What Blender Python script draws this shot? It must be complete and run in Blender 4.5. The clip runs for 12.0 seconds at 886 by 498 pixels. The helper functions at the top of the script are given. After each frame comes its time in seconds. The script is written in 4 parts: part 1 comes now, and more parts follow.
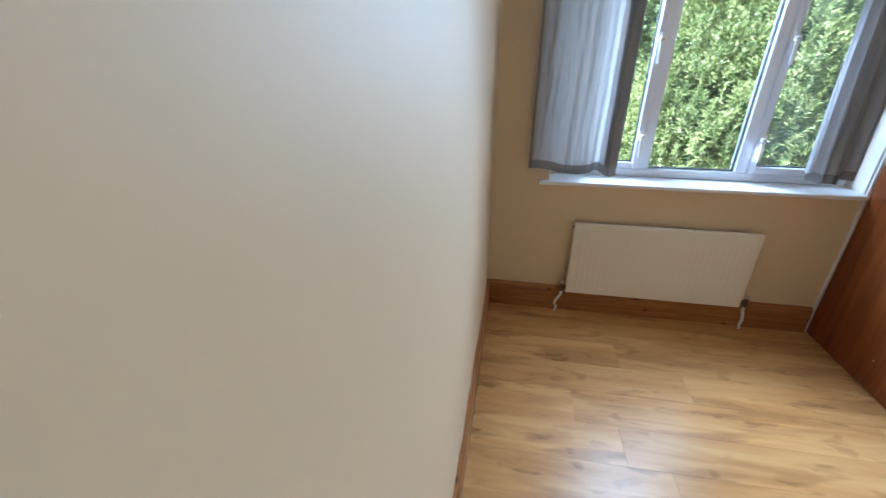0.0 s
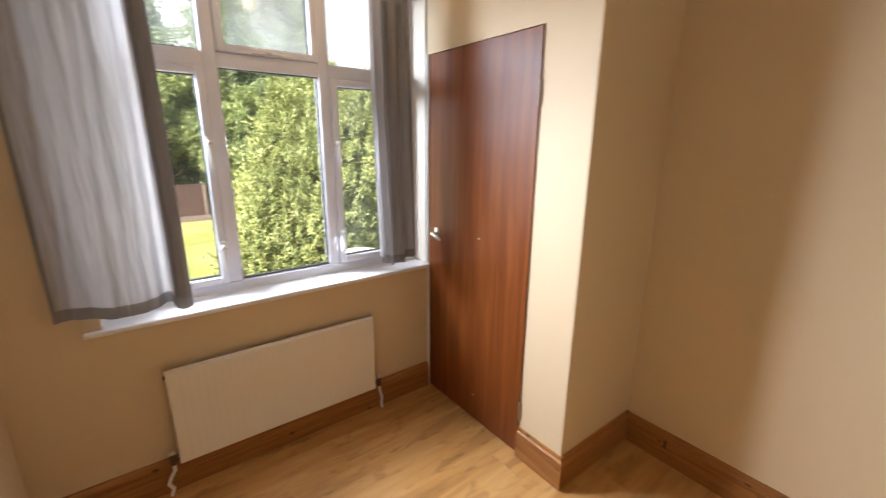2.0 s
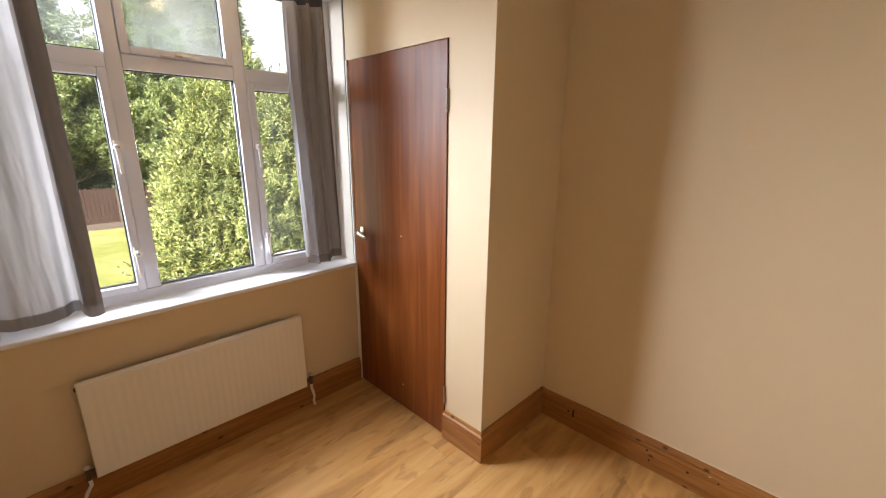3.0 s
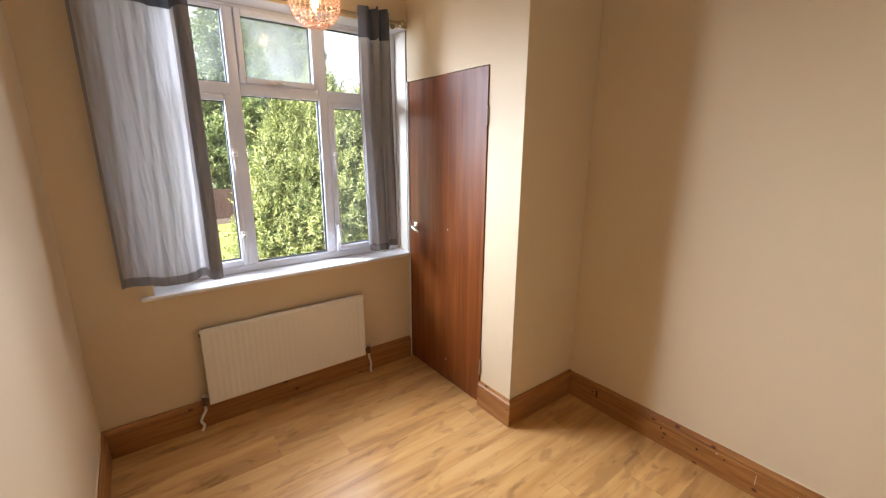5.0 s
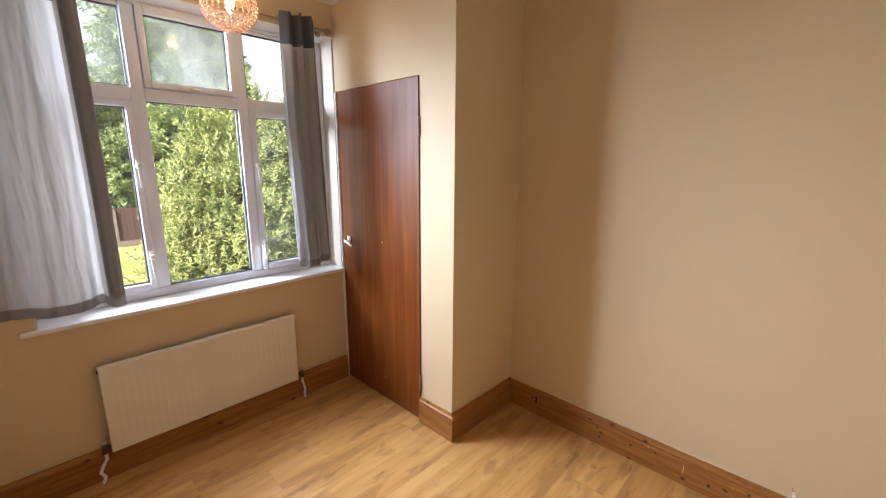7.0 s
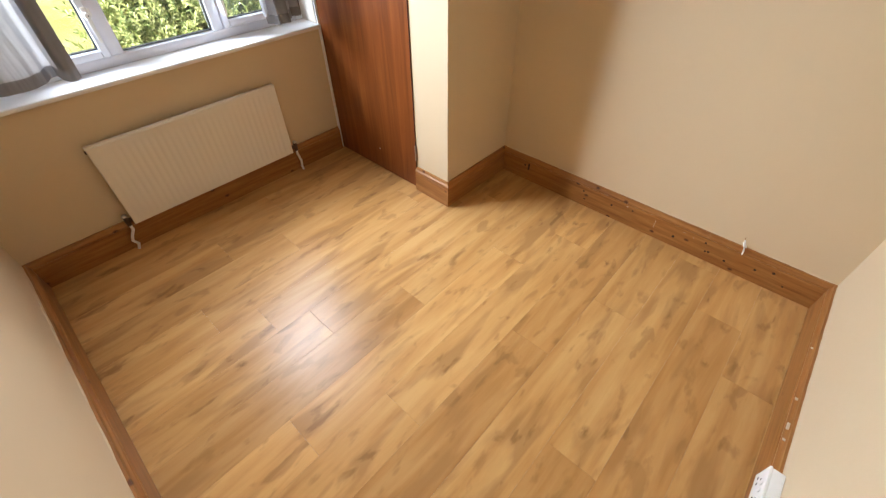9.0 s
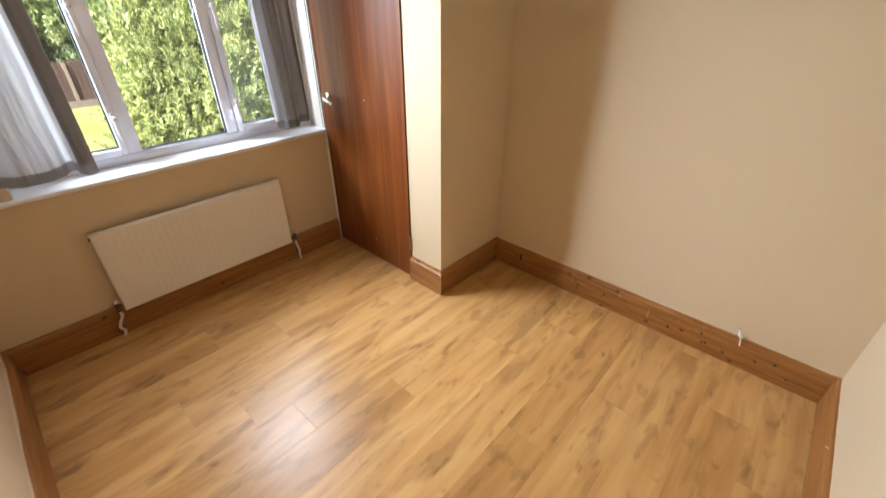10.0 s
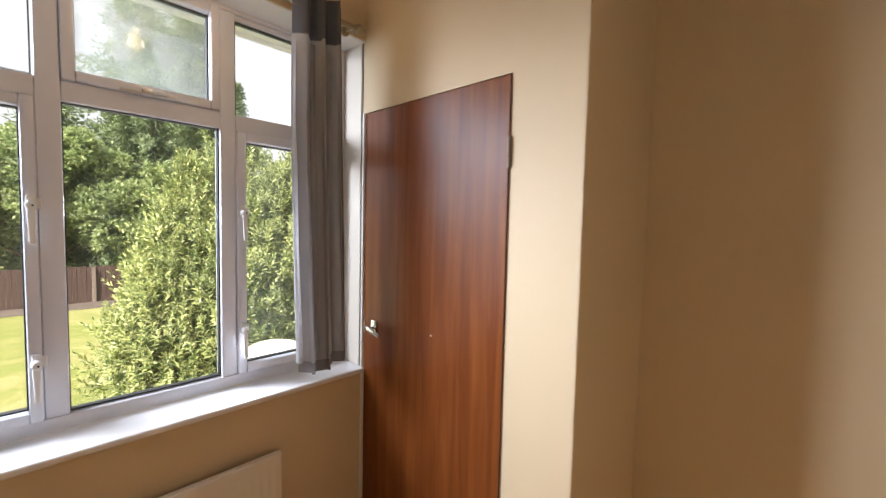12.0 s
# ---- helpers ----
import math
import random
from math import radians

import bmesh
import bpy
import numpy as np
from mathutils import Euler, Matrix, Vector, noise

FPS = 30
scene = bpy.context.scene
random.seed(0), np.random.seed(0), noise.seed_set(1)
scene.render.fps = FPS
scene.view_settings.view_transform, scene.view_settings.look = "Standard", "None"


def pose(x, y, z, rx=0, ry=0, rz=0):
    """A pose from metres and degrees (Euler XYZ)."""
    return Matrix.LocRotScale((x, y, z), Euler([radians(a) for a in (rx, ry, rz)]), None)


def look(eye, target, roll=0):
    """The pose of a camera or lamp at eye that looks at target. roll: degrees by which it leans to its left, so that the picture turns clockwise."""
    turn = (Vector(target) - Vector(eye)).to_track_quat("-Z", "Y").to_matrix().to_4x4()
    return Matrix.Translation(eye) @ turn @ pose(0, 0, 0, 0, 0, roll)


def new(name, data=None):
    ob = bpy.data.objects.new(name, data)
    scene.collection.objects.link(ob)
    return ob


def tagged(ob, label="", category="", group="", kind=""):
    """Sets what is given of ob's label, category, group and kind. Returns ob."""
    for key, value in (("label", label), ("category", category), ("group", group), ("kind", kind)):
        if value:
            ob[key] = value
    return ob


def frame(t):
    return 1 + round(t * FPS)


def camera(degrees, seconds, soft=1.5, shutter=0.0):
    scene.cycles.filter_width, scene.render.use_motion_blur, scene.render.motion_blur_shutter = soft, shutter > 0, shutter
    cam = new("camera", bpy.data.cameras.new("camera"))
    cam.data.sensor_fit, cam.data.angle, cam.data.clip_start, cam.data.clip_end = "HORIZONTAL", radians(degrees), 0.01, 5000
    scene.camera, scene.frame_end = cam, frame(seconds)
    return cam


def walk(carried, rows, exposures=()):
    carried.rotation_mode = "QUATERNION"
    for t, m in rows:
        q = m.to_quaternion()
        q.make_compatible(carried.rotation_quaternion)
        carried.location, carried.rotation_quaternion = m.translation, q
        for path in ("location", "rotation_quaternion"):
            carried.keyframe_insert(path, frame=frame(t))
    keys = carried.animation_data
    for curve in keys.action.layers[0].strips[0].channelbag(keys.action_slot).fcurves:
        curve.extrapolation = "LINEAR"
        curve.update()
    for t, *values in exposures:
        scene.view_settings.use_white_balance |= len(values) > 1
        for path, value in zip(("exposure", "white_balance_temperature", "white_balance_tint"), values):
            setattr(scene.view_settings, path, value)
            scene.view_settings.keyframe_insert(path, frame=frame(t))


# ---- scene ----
cam = camera(94.6, 12.0, 1.2, 0.4)
PATH = [
    (0, (-0.04, -0.036, 1.459), (-0.352, 1.739, 0.593), 0.1),
    (0.5, (0.134, 0.179, 1.53), (-0.016, 1.953, 0.618), -0.4),
    (1, (0.296, 0.316, 1.529), (0.345, 2.139, 0.707), -0.5),
    (1.5, (0.305, 0.418, 1.552), (1.025, 2.191, 0.972), 0.7),
    (2, (0.334, 0.297, 1.542), (1.501, 1.838, 1.028), 0.5),
    (2.5, (0.319, 0.154, 1.559), (1.681, 1.528, 1.053), 0.5),
    (3, (0.332, 0.132, 1.559), (1.708, 1.49, 1.046), 0.5),
    (3.2, (0.309, 0.122, 1.552), (1.688, 1.479, 1.046), 0.6),
    (4.8, (0.145, -0.2, 1.577), (1.311, 1.342, 1.066), 0.3),
    (5, (0.14, -0.206, 1.568), (1.314, 1.339, 1.083), 0.4),
    (5.5, (0.137, -0.199, 1.555), (1.381, 1.304, 1.115), 0.4),
    (6, (0.152, -0.205, 1.547), (1.432, 1.274, 1.131), 0.4),
    (6.5, (0.174, -0.197, 1.564), (1.528, 1.211, 1.137), 0.4),
    (7, (0.181, -0.18, 1.547), (1.59, 1.176, 1.13), 0.3),
    (7.5, (0.174, -0.166, 1.554), (1.551, 1.123, 0.888), 0.2),
    (7.7, (0.186, -0.169, 1.535), (1.521, 1.093, 0.746), -0.3),
    (9.3, (0.21, -0.127, 1.554), (1.247, 0.825, 0.133), -0.3),
    (9.5, (0.206, -0.149, 1.548), (1.309, 0.865, 0.223), -0.1),
    (10, (0.216, -0.167, 1.548), (1.476, 0.985, 0.507), 0.1),
    (10.5, (0.282, -0.166, 1.55), (1.676, 1.083, 0.845), 0.6),
    (11, (0.402, -0.049, 1.528), (1.86, 1.276, 1.185), 0.9),
    (11.5, (0.456, 0.336, 1.53), (1.943, 1.67, 1.434), 1.3),
    (12, (0.577, 0.697, 1.49), (2.037, 2.059, 1.373), 1.3),
]
EXPOSURES = [
    (0.0, 1.57, 4850, 0), (0.5, 1.65, 5400, 5), (1.0, 1.59, 5700, 7), (1.5, 1.57, 6150, 11), (2.0, 1.49, 6600, 12.5), (2.5, 1.35, 6850, 12.5),
    (4.8, 1.57, 6300, 12.5), (7.0, 1.47, 6450, 13), (7.6, 1.44, 6450, 14), (9.4, 1.75, 6250, 7), (10.5, 1.5, 6350, 9.5), (11.0, 1.42, 6500, 12.5), (12.0, 1.17, 6550, 12.5),
]
walk(cam, [(t, look(eye, target, roll)) for t, eye, target, roll in PATH], EXPOSURES)

# ---- world, sun and large lights ----
world = bpy.data.worlds.new("sky")
scene.world = world
world.use_nodes = True
wn = world.node_tree
sky = wn.nodes.new("ShaderNodeTexSky")
sky.sky_type, sky.sun_disc = "NISHITA", False
sky.sun_elevation, sky.sun_rotation = radians(46), radians(242)
sky.air_density, sky.dust_density, sky.ozone_density = 1.0, 6.0, 0.6
veil = wn.nodes.new("ShaderNodeHueSaturation")
veil.inputs["Saturation"].default_value, veil.inputs["Value"].default_value = 0.15, 1.2
wn.links.new(sky.outputs[0], veil.inputs["Color"])
wn.links.new(veil.outputs[0], wn.nodes["Background"].inputs[0])
wn.nodes["Background"].inputs[1].default_value = 0.15

sun_data = bpy.data.lights.new("sun", "SUN")
sun_data.energy, sun_data.angle, sun_data.color = 5.0, radians(0.5), (1.0, 0.95, 0.86)
sun = new("sun", sun_data)
SUN_FROM = Vector((math.sin(radians(242)) * math.cos(radians(46)), math.cos(radians(242)) * math.cos(radians(46)), math.sin(radians(46))))
sun.matrix_world = look(SUN_FROM * 40, (0, 0, 0))

# area lamps that stand in for the open sky's light, in and outside the window: strongest from the north-west, between
# the curtain and the laurel
def sky_lamp(x, y, z, width, height, aim, watts, spread, colour=(0.77, 0.865, 1.0)):
    lamp_data = bpy.data.lights.new("daylight_stand_in", "AREA")
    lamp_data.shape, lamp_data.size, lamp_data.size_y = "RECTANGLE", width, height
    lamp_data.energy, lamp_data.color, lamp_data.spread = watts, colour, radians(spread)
    new("daylight_stand_in", lamp_data).matrix_world = look((x, y, z), (x + aim[0], y + aim[1], z + aim[2]))


sky_lamp(0.60, 2.270, 1.52, 0.16, 1.24, (0.72, -0.70, -0.40), 1.1, 80)
# this lamp is added outside, to reach the reveal, pillar and east wall
sky_lamp(-0.36, 3.36, 2.33, 0.75, 1.00, (0.72, -0.72, -0.40), 18.0, 110)
sky_lamp(0.93, 2.270, 1.80, 0.46, 0.70, (0.0, -1.0, -0.55), 7.6, 96)
# a fill lamp added for the weaker light past the laurel, in the other side of the window
sidelight = bpy.data.lights.new("sidelight_fill", "AREA")
sidelight.shape, sidelight.size, sidelight.size_y = "RECTANGLE", 0.24, 0.95
sidelight.energy, sidelight.color, sidelight.spread = 3.1, (0.785, 0.87, 1.0), radians(150)
new("sidelight_fill", sidelight).matrix_world = look((1.18, 2.275, 1.40), (0.55, 0.6, 0.95))
# a lamp added outside the lower panes, in place of the dimmer light of the overgrown garden
gardenlight = bpy.data.lights.new("garden_fill", "AREA")
gardenlight.shape, gardenlight.size, gardenlight.size_y = "RECTANGLE", 1.46, 1.04
gardenlight.energy, gardenlight.color = 2.4, (0.83, 0.89, 1.0)
new("garden_fill", gardenlight).matrix_world = look((0.925, 2.62, 1.38), (0.925, 0.0, 1.38))
# a lamp added behind the hanging curtain, so that the sky seems to light its cloth through
sky_lamp(0.43, 2.335, 1.56, 0.17, 1.36, (0.25, -1.0, 0.0), 1.15, 180, (0.88, 0.92, 1.0))

bulb_light = bpy.data.lights.new("bulb_light", "POINT")
bulb_light.energy, bulb_light.color, bulb_light.shadow_soft_size = 0.75, (1.0, 0.73, 0.44), 0.03
new("bulb_light", bulb_light).location = (0.985, 1.960, 2.243)


# ---- materials ----
class Mat:
    """A node material with its Principled shader and short ways to add nodes."""

    def __init__(self, name, rough=0.5, metal=0.0, colour=(0.8, 0.8, 0.8), coat=0.0, spec=0.5):
        self.m = bpy.data.materials.new(name)
        self.m.use_nodes = True
        self.t = self.m.node_tree
        self.b = self.t.nodes["Principled BSDF"]
        self.b.inputs["Roughness"].default_value = rough
        self.b.inputs["Metallic"].default_value = metal
        self.b.inputs["Base Color"].default_value = (*colour, 1)
        self.b.inputs["Coat Weight"].default_value = coat
        self.b.inputs["Specular IOR Level"].default_value = spec

    def node(self, kind, **sets):
        n = self.t.nodes.new(kind)
        for k, v in sets.items():
            n.inputs[k].default_value = v
        return n

    def link(self, a, b):
        self.t.links.new(a, b)

    def coords(self, scale=(1, 1, 1), rand=0.0):
        tc = self.node("ShaderNodeTexCoord")
        mp = self.node("ShaderNodeMapping", Scale=scale)
        if rand:
            info = self.node("ShaderNodeObjectInfo")
            mul = self.node("ShaderNodeMath")
            mul.operation = "MULTIPLY"
            mul.inputs[1].default_value = rand
            self.link(info.outputs["Random"], mul.inputs[0])
            add = self.node("ShaderNodeVectorMath")
            self.link(tc.outputs["Object"], add.inputs[0])
            self.link(mul.outputs[0], add.inputs[1])
            self.link(add.outputs[0], mp.inputs[0])
        else:
            self.link(tc.outputs["Object"], mp.inputs[0])
        return mp.outputs[0]

    def noise(self, vec, scale, detail=3.0, rough=0.5, distort=0.0):
        n = self.node("ShaderNodeTexNoise", Scale=scale, Detail=detail, Roughness=rough, Distortion=distort)
        self.link(vec, n.inputs["Vector"])
        return n.outputs["Fac"]

    def ramp(self, fac, stops):
        r = self.node("ShaderNodeValToRGB")
        el = r.color_ramp.elements
        while len(el) < len(stops):
            el.new(0.5)
        for e, (p, c) in zip(el, stops):
            e.position = p
            e.color = (*c, 1) if len(c) == 3 else c
        self.link(fac, r.inputs[0])
        return r.outputs[0]

    def mix(self, fac, a, b, kind="MIX"):
        n = self.t.nodes.new("ShaderNodeMix")
        n.data_type, n.blend_type = "RGBA", kind
        for sock, v in ((n.inputs[0], fac), (n.inputs[6], a), (n.inputs[7], b)):
            if isinstance(v, bpy.types.NodeSocket):
                self.link(v, sock)
            elif isinstance(v, (int, float)):
                sock.default_value = v
            else:
                sock.default_value = (*v, 1)
        return n.outputs[2]

    def colour(self, c):
        self.link(c, self.b.inputs["Base Color"])
        return self

    def bump(self, height, strength=0.2, dist=0.002):
        n = self.node("ShaderNodeBump", Strength=strength, Distance=dist)
        self.link(height, n.inputs["Height"])
        self.link(n.outputs[0], self.b.inputs["Normal"])
        return self

    def rough(self, fac, lo, hi):
        n = self.node("ShaderNodeMapRange")
        n.inputs[3].default_value, n.inputs[4].default_value = lo, hi
        self.link(fac, n.inputs[0])
        self.link(n.outputs[0], self.b.inputs["Roughness"])
        return self


def paint(name, c, rough=0.55, wear=0.04, fine=260.0, strength=0.12):
    a = Mat(name, rough)
    v = a.coords()
    big = a.noise(v, 2.2, 3)
    dark = tuple(x * (1 - wear) for x in c)
    a.colour(a.mix(big, dark, c))
    a.bump(a.noise(v, fine, 2), strength, 0.001)
    return a.m


def wall_paint():
    a = Mat("magnolia_wall_paint", 0.6)
    v = a.coords()
    c = a.mix(a.noise(v, 1.3, 4), (0.600, 0.468, 0.298), (0.645, 0.508, 0.332))
    scuff = a.ramp(a.noise(v, 5.5, 6, 0.7), [(0.66, (0, 0, 0)), (0.82, (1, 1, 1))])
    a.colour(a.mix(a.mix(scuff, (0, 0, 0), (0.25, 0.25, 0.25)), c, (0.51, 0.385, 0.265)))
    hump = a.mix(0.35, a.noise(v, 6.0, 2), a.noise(v, 150.0, 3))
    return a.bump(hump, 0.25, 0.004).m


def laminate(name, tint):
    """Printed oak strips; tint: the print's own tone."""
    a = Mat(name, 0.3, coat=0.0, spec=0.25)
    v = a.coords((0.42, 4.2, 4.2), 40.0)
    w = a.coords((0.85, 4.2, 4.2), 23.0)
    info = a.node("ShaderNodeObjectInfo")
    grain = a.noise(v, 4.0, 5, 0.55, 0.4)
    base = a.ramp(grain, [(0.28, (0.455, 0.228, 0.071)), (0.47, (0.555, 0.300, 0.105)), (0.68, (0.63, 0.372, 0.147))])
    tone = a.ramp(info.outputs["Random"], [(0.0, tuple(0.91 * c for c in tint)), (0.5, tuple(0.95 * c for c in tint)), (1.0, tuple(1.05 * c for c in tint))])
    base = a.mix(1.0, base, tone, "MULTIPLY")
    fleck = a.noise(a.coords((3.5, 30.0, 30.0), 11.0), 5.0, 3, 0.6)
    base = a.mix(a.mix(a.ramp(fleck, [(0.5, (0, 0, 0)), (0.75, (1, 1, 1))]), (0, 0, 0), (0.12, 0.12, 0.12)), base, (0.36, 0.195, 0.075))
    # broad brown clouds in the print, then crisp knots and short marks, densest inside the clouds
    smudge = a.ramp(a.noise(w, 2.6, 3, 0.5, 0.35), [(0.52, (0, 0, 0)), (0.64, (1, 1, 1))])
    base = a.mix(a.mix(smudge, (0, 0, 0), (0.68, 0.68, 0.68)), base, (0.335, 0.165, 0.055))
    spot = a.ramp(a.noise(a.coords((2.3, 5.6, 5.6), 31.0), 3.0, 3, 0.5, 0.35), [(0.585, (0, 0, 0)), (0.67, (1, 1, 1))])
    base = a.mix(a.mix(1.0, spot, a.mix(smudge, (0.42, 0.42, 0.42), (0.88, 0.88, 0.88)), "MULTIPLY"), base, (0.265, 0.128, 0.043))
    # small dark knots, here and there
    k = a.node("ShaderNodeTexVoronoi", Scale=1.0)
    a.link(a.coords((3.4, 5.2, 5.2), 17.0), k.inputs["Vector"])
    knot = a.ramp(k.outputs["Distance"], [(0.03, (0.8, 0.8, 0.8)), (0.125, (0, 0, 0))])
    some = a.ramp(a.noise(a.coords((2.0, 2.0, 2.0), 5.0), 1.6, 2), [(0.46, (0, 0, 0)), (0.54, (1, 1, 1))])
    ragged = a.ramp(a.noise(a.coords((22.0, 40.0, 40.0), 3.0), 1.0, 3, 0.6), [(0.40, (0, 0, 0)), (0.56, (1, 1, 1))])
    base = a.mix(a.mix(1.0, a.mix(1.0, knot, ragged, "MULTIPLY"), some, "MULTIPLY"), base, (0.165, 0.072, 0.024))
    a.colour(base)
    a.rough(a.noise(v, 3.0, 3), 0.26, 0.37)
    return a.bump(grain, 0.04, 0.001).m


def pine(axis):
    """Varnished pine whose grain runs along one axis."""
    a = Mat("varnished_pine_" + axis, 0.38, spec=0.3)
    sc = (0.5, 9.0, 9.0) if axis == "x" else (9.0, 0.5, 9.0)
    kn = (7.0, 11.0, 11.0) if axis == "x" else (11.0, 7.0, 11.0)
    g = a.noise(a.coords(sc), 6.0, 5, 0.6, 0.4)
    base = a.ramp(g, [(0.3, (0.215, 0.080, 0.020)), (0.55, (0.32, 0.135, 0.037)), (0.75, (0.40, 0.185, 0.058))])
    k = a.node("ShaderNodeTexVoronoi", Scale=1.0)
    a.link(a.coords(kn), k.inputs["Vector"])
    base = a.mix(a.ramp(k.outputs["Distance"], [(0.06, (1, 1, 1)), (0.12, (0, 0, 0))]), base, (0.09, 0.03, 0.012))
    scratch = a.ramp(a.noise(a.coords((3, 3, 3)), 5.0, 7, 0.75), [(0.64, (0, 0, 0)), (0.72, (1, 1, 1))])
    base = a.mix(a.mix(scratch, (0, 0, 0), (0.3, 0.3, 0.3)), base, (0.50, 0.29, 0.15))
    a.colour(base)
    return a.bump(g, 0.1, 0.001).m


def mahogany():
    a = Mat("red_brown_veneer", 0.26, coat=0.0, spec=0.23)
    a.b.inputs["Coat Roughness"].default_value = 0.2
    g = a.noise(a.coords((5, 5, 0.3)), 5.0, 6, 0.6, 0.4)
    base = a.ramp(g, [(0.3, (0.125, 0.032, 0.008)), (0.5, (0.180, 0.051, 0.012)), (0.72, (0.235, 0.078, 0.018))])
    fine = a.ramp(a.noise(a.coords((70, 70, 1.2)), 4.0, 3), [(0.4, (0, 0, 0)), (0.7, (1, 1, 1))])
    base = a.mix(a.mix(fine, (0, 0, 0), (0.2, 0.2, 0.2)), base, (0.15, 0.034, 0.011))
    a.colour(base)
    a.rough(a.noise(a.coords((3, 3, 2)), 2.5, 4), 0.24, 0.40)
    return a.bump(g, 0.06, 0.001).m


def fabric(name, c, thin):
    a = Mat(name, 0.9, spec=0.1)
    v = a.coords()
    wv = a.noise(a.coords((400, 400, 90)), 3.0, 2)
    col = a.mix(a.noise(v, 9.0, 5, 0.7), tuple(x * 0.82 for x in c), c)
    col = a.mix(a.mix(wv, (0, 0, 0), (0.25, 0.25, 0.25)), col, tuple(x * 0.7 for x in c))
    a.colour(col)
    a.bump(wv, 0.3, 0.001)
    tr = a.node("ShaderNodeBsdfTranslucent")
    a.link(col, tr.inputs[0])
    mx = a.node("ShaderNodeMixShader")
    mx.inputs[0].default_value = thin
    a.link(a.b.outputs[0], mx.inputs[1])
    a.link(tr.outputs[0], mx.inputs[2])
    a.link(mx.outputs[0], a.t.nodes["Material Output"].inputs[0])
    return a.m


def leaf(name, c1, c2, rough=0.4, thin=0.3):
    a = Mat(name, rough, spec=0.35)
    geo = a.node("ShaderNodeNewGeometry")
    col = a.mix(geo.outputs["Random Per Island"], c1, c2)
    col = a.mix(a.ramp(a.noise(a.coords(), 1.1, 4), [(0.3, (0.35, 0.35, 0.35)), (0.6, (1, 1, 1))]), tuple(x * 0.8 for x in c1), col)
    a.colour(col)
    tr = a.node("ShaderNodeBsdfTranslucent")
    a.link(a.mix(0.45, col, (0.32, 0.43, 0.13)), tr.inputs[0])
    mx = a.node("ShaderNodeMixShader")
    mx.inputs[0].default_value = thin
    a.link(a.b.outputs[0], mx.inputs[1])
    a.link(tr.outputs[0], mx.inputs[2])
    a.link(mx.outputs[0], a.t.nodes["Material Output"].inputs[0])
    return a.m


def pane_glass(name, dust_glare):
    """Thin window glass: clear with a Fresnel gloss, and a film that catches the light: grime on the fanlight, put in
    for glare on the other panes.
    """
    a = Mat(name)
    n = a.t
    clear = a.node("ShaderNodeBsdfTransparent")
    clear.inputs[0].default_value = (0.98, 0.985, 0.98, 1)
    gloss = a.node("ShaderNodeBsdfGlossy", Roughness=0.012 if dust_glare < 0.1 else 0.05)
    fr = a.node("ShaderNodeFresnel", IOR=1.38)
    mx = a.node("ShaderNodeMixShader")
    a.link(fr.outputs[0], mx.inputs[0])
    see = clear.outputs[0]
    if dust_glare > 0.1:
        # grimy, misted glass scatters what is seen through it
        mist = a.node("ShaderNodeBsdfRefraction", Roughness=0.10, IOR=1.4)
        mm = a.node("ShaderNodeMixShader")
        a.link(a.ramp(a.noise(a.coords(), 3.5, 4, 0.6), [(0.3, (0.1, 0.1, 0.1)), (0.65, (0.5, 0.5, 0.5))]), mm.inputs[0])
        a.link(clear.outputs[0], mm.inputs[1])
        a.link(mist.outputs[0], mm.inputs[2])
        see = mm.outputs[0]
    a.link(see, mx.inputs[1])
    a.link(gloss.outputs[0], mx.inputs[2])
    film = a.node("ShaderNodeBsdfTranslucent")
    film.inputs[0].default_value = (0.85, 0.88, 0.86, 1)
    fac = a.ramp(a.noise(a.coords((1, 1, 0.6)), 5.0, 5, 0.65), [(0.35, (dust_glare * 0.25,) * 3), (0.75, (dust_glare * 1.4,) * 3)])
    m2 = a.node("ShaderNodeMixShader")
    a.link(fac, m2.inputs[0])
    a.link(mx.outputs[0], m2.inputs[1])
    a.link(film.outputs[0], m2.inputs[2])
    a.link(m2.outputs[0], n.nodes["Material Output"].inputs[0])
    return a.m


def bead_glass():
    a = Mat("copper_tinted_bead", 0.2, 0.4, (0.88, 0.66, 0.56))
    tr = a.node("ShaderNodeBsdfTranslucent")
    tr.inputs[0].default_value = (0.90, 0.67, 0.55, 1)
    mx = a.node("ShaderNodeMixShader")
    mx.inputs[0].default_value = 0.3
    a.link(a.b.outputs[0], mx.inputs[1])
    a.link(tr.outputs[0], mx.inputs[2])
    a.link(mx.outputs[0], a.t.nodes["Material Output"].inputs[0])
    return a.m


def glow(name, c, strength):
    a = Mat(name, 0.4, 0.0, c)
    a.b.inputs["Emission Color"].default_value = (*c, 1)
    a.b.inputs["Emission Strength"].default_value = strength
    return a.m


def grass_ground():
    a = Mat("lawn_grass", 0.9, spec=0.1)
    v = a.coords()
    c = a.mix(a.noise(v, 1.6, 6, 0.7), (0.105, 0.128, 0.028), (0.20, 0.212, 0.066))
    dry = a.ramp(a.noise(a.coords((0.9, 0.7, 1)), 0.8, 7, 0.75, 0.6), [(0.44, (0, 0, 0)), (0.62, (1, 1, 1))])
    c = a.mix(a.mix(dry, (0, 0, 0), (0.75, 0.75, 0.75)), c, (0.285, 0.25, 0.118))
    a.colour(c)
    return a.bump(a.noise(v, 40, 3), 0.6, 0.04).m


